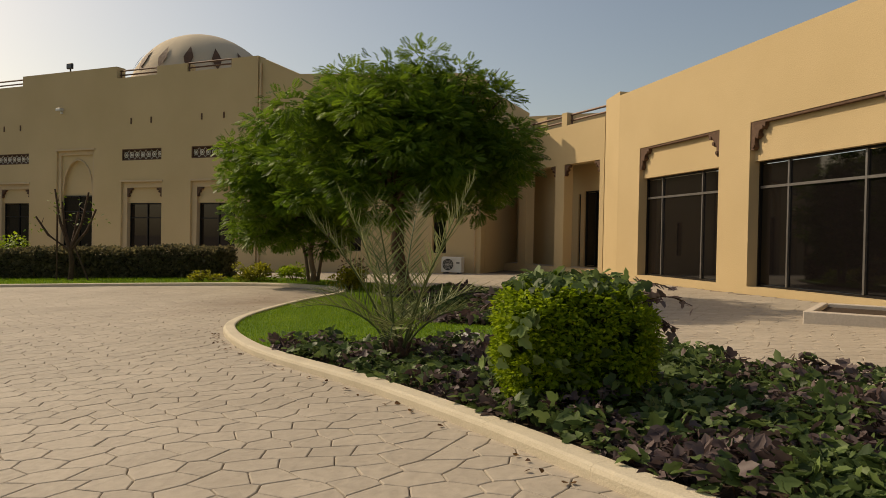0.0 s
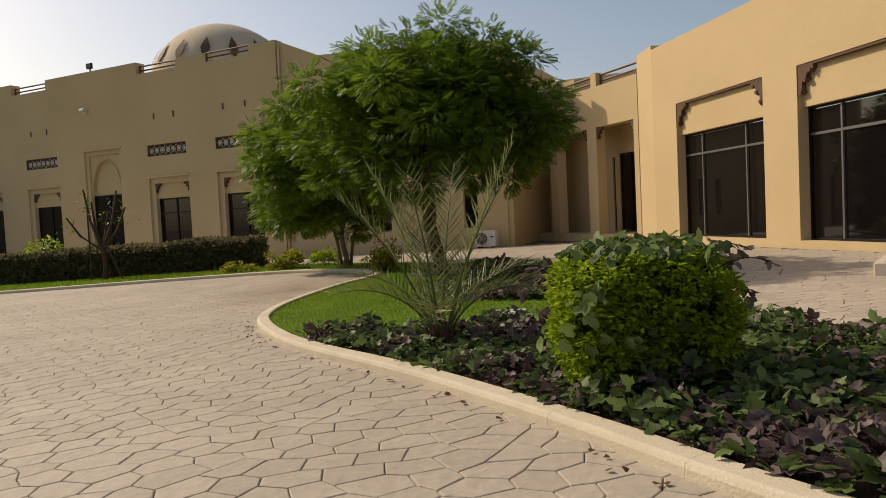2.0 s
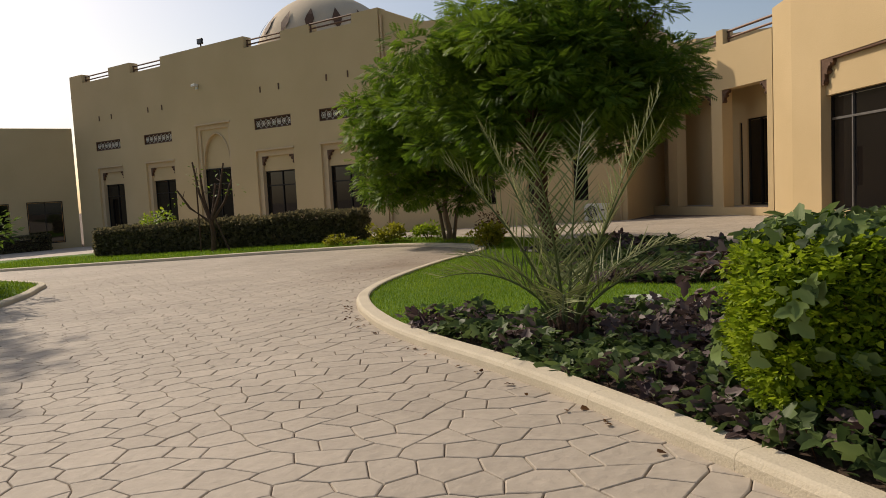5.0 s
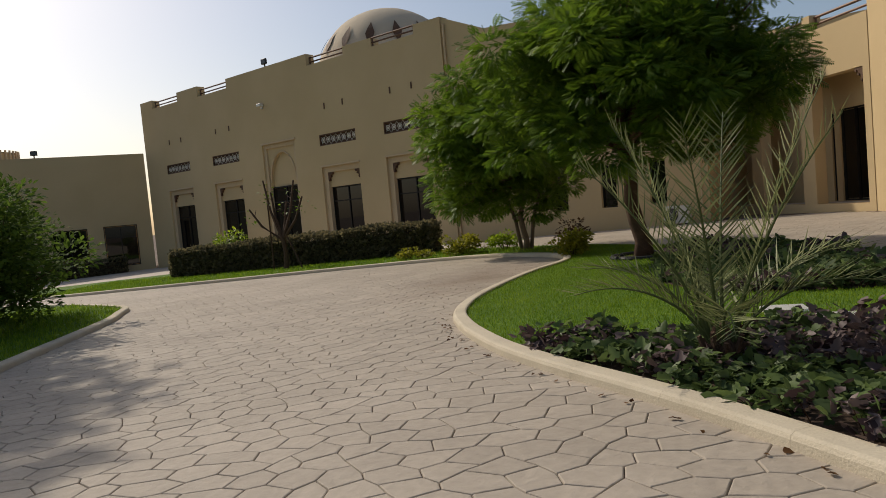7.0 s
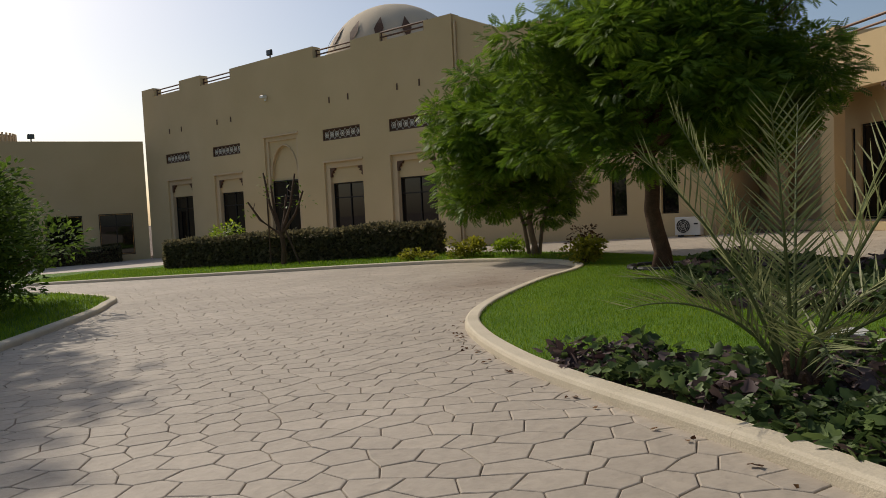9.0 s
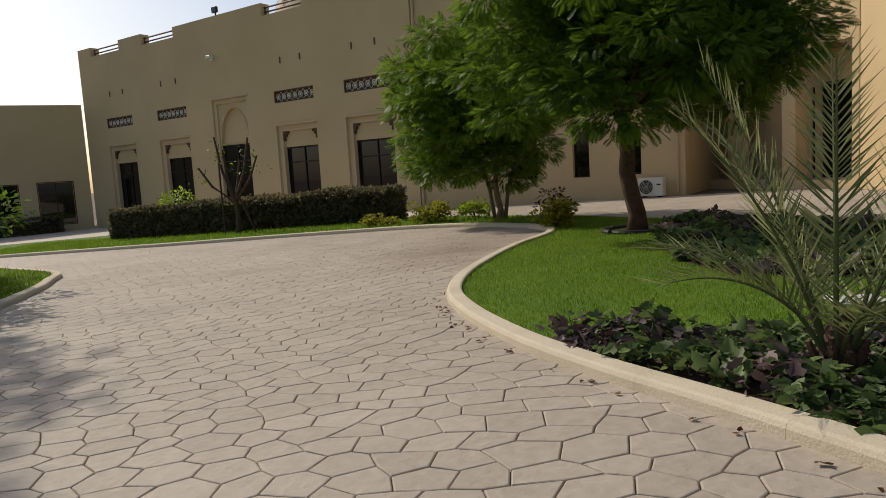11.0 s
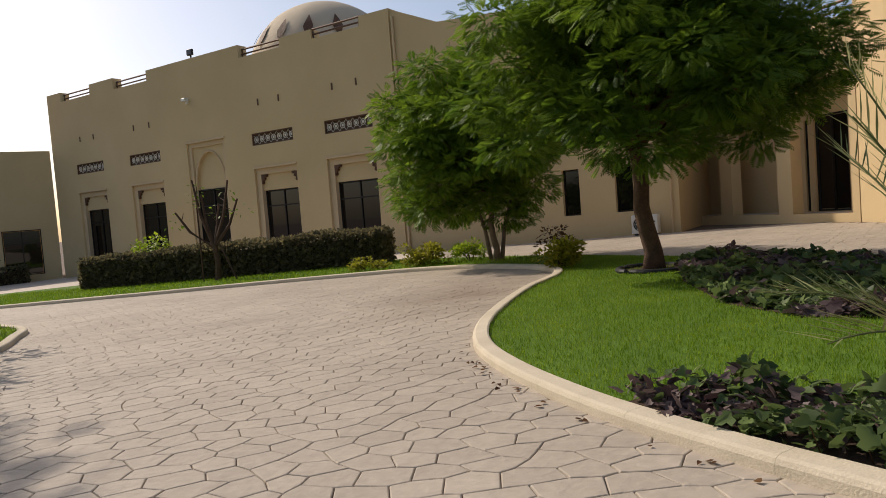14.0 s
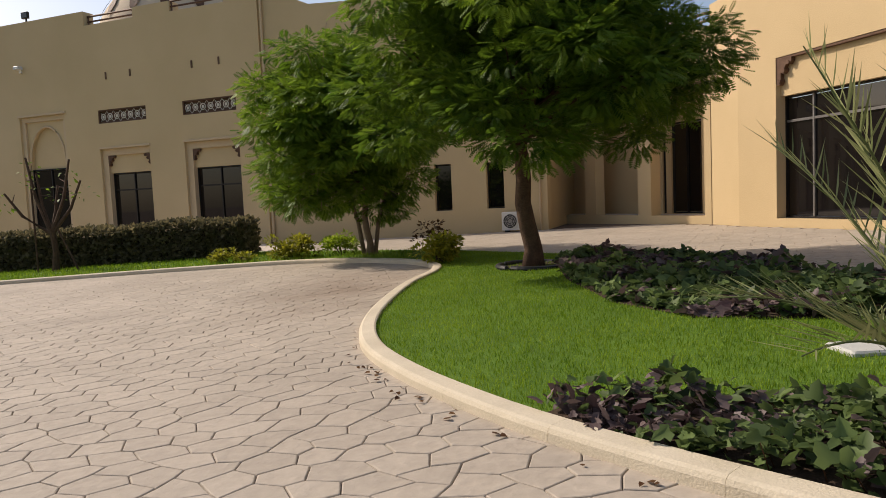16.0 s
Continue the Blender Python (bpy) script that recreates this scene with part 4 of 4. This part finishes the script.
# young palm
def palm(x, y):
    """A date palm sapling: a few stiff upright fronds, some low arching ones, and long leaflets set in a V."""
    holder = tagged(new("young_date_palm"), "young date palm with stiff grey-green fronds", "palm")
    g = ground(x) + 0.06
    rach, P, A, U, S = Solid(), [], [], [], []
    fronds = [(2.9, 1.4, 1.9, 0.024), (0.15, 1.3, 2.1, 0.015), (1.3, 1.42, 1.95, 0.03), (4.4, 1.42, 1.8, 0.03), (3.6, 1.25, 1.75, 0.035), (5.6, 1.28, 1.85, 0.03), (2.1, 1.3, 1.7, 0.04),
              (2.7, 1.2, 1.3, 0.085), (0.35, 1.2, 1.35, 0.085), (3.5, 1.15, 1.25, 0.09), (5.9, 1.12, 1.25, 0.09), (4.7, 1.1, 1.1, 0.1), (1.5, 1.05, 1.1, 0.1)]
    for az, lift, length, bow in fronds:
        pts, p, e = [], Vector((x + 0.06 * math.cos(az), y + 0.06 * math.sin(az), g + 0.1)), lift
        for i in range(17):
            pts.append(p.copy())
            p = p + Vector((math.cos(az) * math.cos(e), math.sin(az) * math.cos(e), math.sin(e))) * length / 16
            e -= bow * random.uniform(0.75, 1.25)
        rach.tube(pts, [0.016 - 0.0008 * i for i in range(17)], 5)
        for i in range(4, 17):
            d = (pts[i] - pts[i - 1]).normalized()
            sd = d.cross(Vector((0, 0, 1))).normalized()
            up = sd.cross(d)
            for sub in (0, 0.5):
                q = pts[i - 1].lerp(pts[i], sub)
                k = (i + sub) / 17
                for w in (-1, 1):
                    P.append(q)
                    A.append(d * random.uniform(0.6, 1.0) + sd * w * random.uniform(0.6, 1.05) * (1.25 - 0.6 * k) + up * random.uniform(0.15, 0.5))
                    U.append(up + Vector([random.uniform(-0.3, 0.3) for _ in range(3)]))
                    S.append((0.24 + 0.16 * math.sin(math.pi * min(1, k * 1.05))) * random.uniform(0.8, 1.1))
    rach.make("frond_rib", LEAF_PALM, parent=holder)
    scatter("leaflets", P, A, U, S, [(-0.009, 0, 0), (0.009, 0, 0), (0.019, 0.4, 0.008), (0, 1, -0.02), (-0.019, 0.4, 0.008)], [(0, 1, 2, 3, 4)], LEAF_PALM, holder)
    # cut stubs round the short stem
    st = Solid().tube([(x, y, g - 0.1), (x, y, g + 0.12), (x, y, g + 0.3)], [0.1, 0.12, 0.05], 10)
    for k in range(9):
        a = k * 2.4
        st.tube([(x + 0.08 * math.cos(a), y + 0.08 * math.sin(a), g + 0.02), (x + 0.16 * math.cos(a), y + 0.16 * math.sin(a), g + 0.16 + 0.015 * k)], [0.035, 0.018], 5)
    st.make("stump", BARK, parent=holder)


random.seed(11)
palm(-0.46, 7.68)


# clipped hedge in front of the facade
def hedge(name, a, b, depth, height, n, label, mat=LEAF_HEDGE):
    holder = tagged(new(name), label, "hedge")
    a, b = Vector(a), Vector(b)
    u = (b - a).normalized()
    w = Vector((-u.y, u.x))
    if w.y < 0:
        w = -w
    L = (b - a).length
    q = np.random.rand(n, 3)
    face = np.random.choice(4, n, p=[0.5, 0.36, 0.07, 0.07])
    q[face == 0, 1] = np.random.normal(0, 0.035, (face == 0).sum())
    q[face == 1, 2] = 1 + np.random.normal(0, 0.04, (face == 1).sum())
    q[face == 2, 0] = np.random.normal(0, 0.006, (face == 2).sum())
    q[face == 3, 0] = 1 + np.random.normal(0, 0.006, (face == 3).sum())
    wob = np.array([noise.noise((t * L * 0.6, 3, 1)) for t in q[:, 0]])
    xy = np.array(a)[None] + q[:, :1] * L * np.array(u) + (q[:, 1:2] * depth) * np.array(w)
    z = np.array([ground(x) for x in xy[:, 0]]) + 0.05 + q[:, 2] * (height + 0.12 * wob)
    P = np.column_stack([xy, z])
    out = 0.8 * unit(n)
    out[face == 0, :2] -= np.array(w)
    out[face == 1, 2] += 1
    scatter("foliage", P, out, unit(n), 0.085 + 0.06 * np.random.rand(n), BROAD, BROAD_F, mat, holder)
    s = Solid()
    k = int(L)
    for i in range(k):
        c = a + u * (i + 0.5) * L / k + w * depth / 2
        s.tube([(c.x, c.y, ground(c.x)), (c.x, c.y, ground(c.x) + height * 0.8)], [0.05, 0.02], 5)
    # added solid box, coloured dark as the shade between the hedge leaves
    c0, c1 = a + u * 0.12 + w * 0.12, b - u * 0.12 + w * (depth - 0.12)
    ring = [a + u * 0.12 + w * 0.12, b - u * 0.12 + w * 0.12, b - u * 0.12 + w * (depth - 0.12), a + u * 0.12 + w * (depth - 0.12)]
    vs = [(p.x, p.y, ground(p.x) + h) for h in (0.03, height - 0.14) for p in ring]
    Solid().add(vs, [(3, 2, 1, 0), (4, 5, 6, 7), (0, 1, 5, 4), (1, 2, 6, 5), (2, 3, 7, 6), (3, 0, 4, 7)]).make("dark_core", SOIL, parent=holder)
    tagged(s.make("stem", BARK, parent=holder), kind="stuff")


hedge("clipped_hedge", (-19.5, 27.2), (-8.1, 25.7), 1.3, 1.06, 19000, "long clipped dusty green hedge before the facade")
hedge("low_hedge", (-36.5, 37.8), (-33.0, 41.0), 0.9, 0.9, 2500, "low clipped hedge by the low wing")
shrub("yellow_shrub", (-16.6, 27.6), (1.4, 0.7, 0.8), 26, 60, 0.4, 0.14, LEAF_BUSH, "light green shrub over the hedge", group="light shrubs")
shrub("yellow_shrub", (-2.5, 19.0), (0.42, 0.5, 0.3), 18, 80, 0.2, 0.1, LEAF_YELLOW, "yellow-green shrub at the kerb", group="light shrubs")
shrub("yellow_shrub", (-6.1, 23.2), (0.85, 0.45, 0.32), 22, 80, 0.2, 0.1, LEAF_YELLOW, "yellow-green shrub at the kerb", group="light shrubs")
shrub("yellow_shrub", (-4.9, 23.4), (0.45, 0.4, 0.28), 14, 60, 0.2, 0.1, LEAF_BUSH, "light green shrub at the kerb", group="light shrubs")
shrub("yellow_shrub", (-7.9, 23.6), (0.9, 0.35, 0.15), 16, 50, 0.18, 0.09, LEAF_YELLOW, "low yellow-green shrub at the kerb", group="light shrubs")
shrub("rusty_shrub", (-2.6, 20.6), (0.35, 0.35, 0.42), 10, 26, 0.25, 0.1, LEAF_RUST, "sparse reddish shrub at the kerb")

# pruned tree with its stake
pt = tagged(new("pruned_tree"), "bare pruned young tree tied to a stake", "tree")
b0 = Vector((-13.3, 25.3, ground(-13.3) + 0.03))
s = Solid().tube([b0, b0 + Vector((0.05, 0, 0.6)), b0 + Vector((-0.02, 0, 1.25))], [0.11, 0.09, 0.08], 8)
tips = []
for e in ((-0.64, 0.1, 3.3), (0.62, 0, 3.2), (-0.4, 0.15, 2.85), (-1.2, -0.1, 2.3), (0.85, 0.1, 2.6), (0.15, 0.2, 2.5)):
    p0, p1 = b0 + Vector((-0.02, 0, 1.1)), b0 + Vector(e)
    m1 = p0.lerp(p1, 0.5) + Vector((0.14 * e[0], 0, -0.05))
    s.tube([p0, m1, p1], [0.065, 0.045, 0.03], 7)
    for _ in range(3):
        q = m1.lerp(p1, random.uniform(0.1, 1))
        s.tube([q, q + Vector((random.uniform(-0.4, 0.4), random.uniform(-0.3, 0.3), random.uniform(-0.05, 0.35)))], [0.018, 0.008], 5)
    tips.append(np.array(p1) - np.array((0, 0, 0.35)))
s.make("trunk", BARK, parent=pt)
Solid().tube([b0 + Vector((0.75, -0.1, -0.08)), b0 + Vector((0.1, 0, 1.35))], [0.035, 0.03], 6).tube([b0 + Vector((-0.6, 0.2, -0.08)), b0 + Vector((-0.6, 0.2, 2.9))], [0.028, 0.028], 6).make("stake", BARK, parent=pt)
leaf_clumps("foliage", tips, 13, 0.4, 0.12, LEAF_LIGHT, pt, 0.3, DIAMOND, DIAMOND_F)

# rubber edging ring round the tree, slab in the lawn, planter by the wing
rg = Solid()
pts = [(-0.9 + 0.62 * math.cos(k * math.pi / 16), 17.0 + 0.62 * math.sin(k * math.pi / 16), 0.075 + ground(-0.9)) for k in range(33)]
rg.tube(pts, [0.05] * 33, 8)
tagged(rg.make("edging_ring", BLACK), "black rubber edging ring round the tree", "edging")
tagged(sheet("ring_soil", [(-0.9 + 0.6 * math.cos(k * math.pi / 12), 17.0 + 0.6 * math.sin(k * math.pi / 12)) for k in range(24)], 0.068, SOIL, "dark soil in the tree ring", "soil"), kind="structure")
for x, y in ((0.14, 9.55), (0.5, 9.02)):
    tagged(Solid().box(x, x + 0.42, y, y + 0.36, 0.0, 0.1, 0.015).make("utility_slab", SLAB), "pale concrete cover slab in the lawn", "slab", "cover slabs")
MP = Matrix.Translation((5.75, 11.2, ground(5.75))) @ Matrix.Rotation(-0.6, 4, "Z")
pl = tagged(new("planter_kerb"), "low pale stone planter kerb with soil", "planter")
s = Solid().box(0, 4.5, 0, 0.14, -0.05, 0.2, 0.015).box(0, 0.14, 0.14, 2.2, -0.05, 0.2, 0.015).box(4.36, 4.5, 0.14, 2.2, -0.05, 0.2, 0.015).box(0.14, 4.36, 2.06, 2.2, -0.05, 0.2, 0.015)
s.make("border", PATH, MP, pl)
Solid().box(0.14, 4.36, 0.14, 2.06, -0.05, 0.13).make("soil", SOIL, MP, pl)

# dry leaves blown against the kerb
n = 70
idx = np.random.randint(8, 62, n)
out = offset(KERB_A, -0.04)
P = np.array([(out[i].x - abs(random.gauss(0, 0.07)), out[i].y - abs(random.gauss(0, 0.08)), ground(out[i].x) + 0.012) for i in idx])
a = unit(n)
a[:, 2] *= 0.25
u = 0.4 * unit(n)
u[:, 2] += 1
tagged(scatter("leaf_litter", P, a, u, 0.03 + 0.03 * np.random.rand(n), BROAD, BROAD_F, LEAF_RUST), "dry brown leaves along the kerb", "leaves", kind="stuff")

# ---- stamped stones of the court ----
random.seed(2)
DX, DY = 0.305, 0.225
TURN = 0.12


def corner(i, j):
    """A shared corner of the stone pattern, set off by its own random step."""
    r = random.Random(i * 7919 + j * 104729)
    a = i * DX / 2 + r.uniform(-0.06, 0.06)
    b = j * DY / 3 + r.uniform(-0.045, 0.045)
    warp = 0.1 * noise.noise((a * 0.7, b * 0.7, 5))
    return (a * math.cos(TURN) - b * math.sin(TURN) + warp, a * math.sin(TURN) + b * math.cos(TURN) + warp)


def stone_ring(c, r):
    i, j = 2 * c + (r % 2), 3 * r
    return [corner(i, j + 2), corner(i - 1, j + 1), corner(i - 1, j - 1), corner(i, j - 2), corner(i + 1, j - 1), corner(i + 1, j + 1)]


cells = []
for r in range(-50, 162):
    for c in range(-92, 62):
        x, y = (c + r % 2 * 0.5) * DX, r * DY
        x, y = x * math.cos(TURN) - y * math.sin(TURN), x * math.sin(TURN) + y * math.cos(TURN)
        if -24 < x < 9.5 and -8 < y < 31:
            cells.append((c, r, x, y))
xs, ys = np.array([c[2] for c in cells]), np.array([c[3] for c in cells])
lw = ML.inverted()
ww = MW.inverted()
keep = ~inside(ISLAND, xs, ys) & ~inside(ISLAND_B, xs, ys)
cells = [c for c, k in zip(cells, keep) if k and (lw @ Vector((c[2], c[3], 0))).y < -0.1 and (ww @ Vector((c[2], c[3], 0))).y < -0.1]
cells.sort(key=lambda c: (c[2] + 2.0) ** 2 + (c[3] - 7.0) ** 2)


def stone_mesh(c, r, x, y):
    ring = stone_ring(c, r)
    cx, cy = sum(p[0] for p in ring) / 6, sum(p[1] for p in ring) / 6
    lift = random.uniform(-0.0015, 0.0015)
    vs = []
    for cut, h in ((0.002, -0.013), (0.005, -0.003 + lift), (0.010, lift)):
        for px, py in ring:
            d = math.hypot(cx - px, cy - py)
            k = cut * 1.25 / max(d, 0.05)
            qx, qy = px + (cx - px) * k, py + (cy - py) * k
            vs.append((qx, qy, ground(qx) + h))
    fs = [(a * 6 + i, a * 6 + (i + 1) % 6, a * 6 + 6 + (i + 1) % 6, a * 6 + 6 + i) for a in range(2) for i in range(6)]
    return vs, fs + [tuple(range(12, 18))]


for c in cells[:300]:
    mesh_object("paving_stone", *stone_mesh(*c), STONE, court)
rest_v, rest_f = [], []
for c in cells[300:]:
    vs, fs = stone_mesh(*c)
    k = len(rest_v)
    rest_v += vs
    rest_f += [tuple(i + k for i in f) for f in fs]
tagged(mesh_object("paving_stones", rest_v, rest_f, STONE, court), "stamped irregular beige stones", kind="stuff")
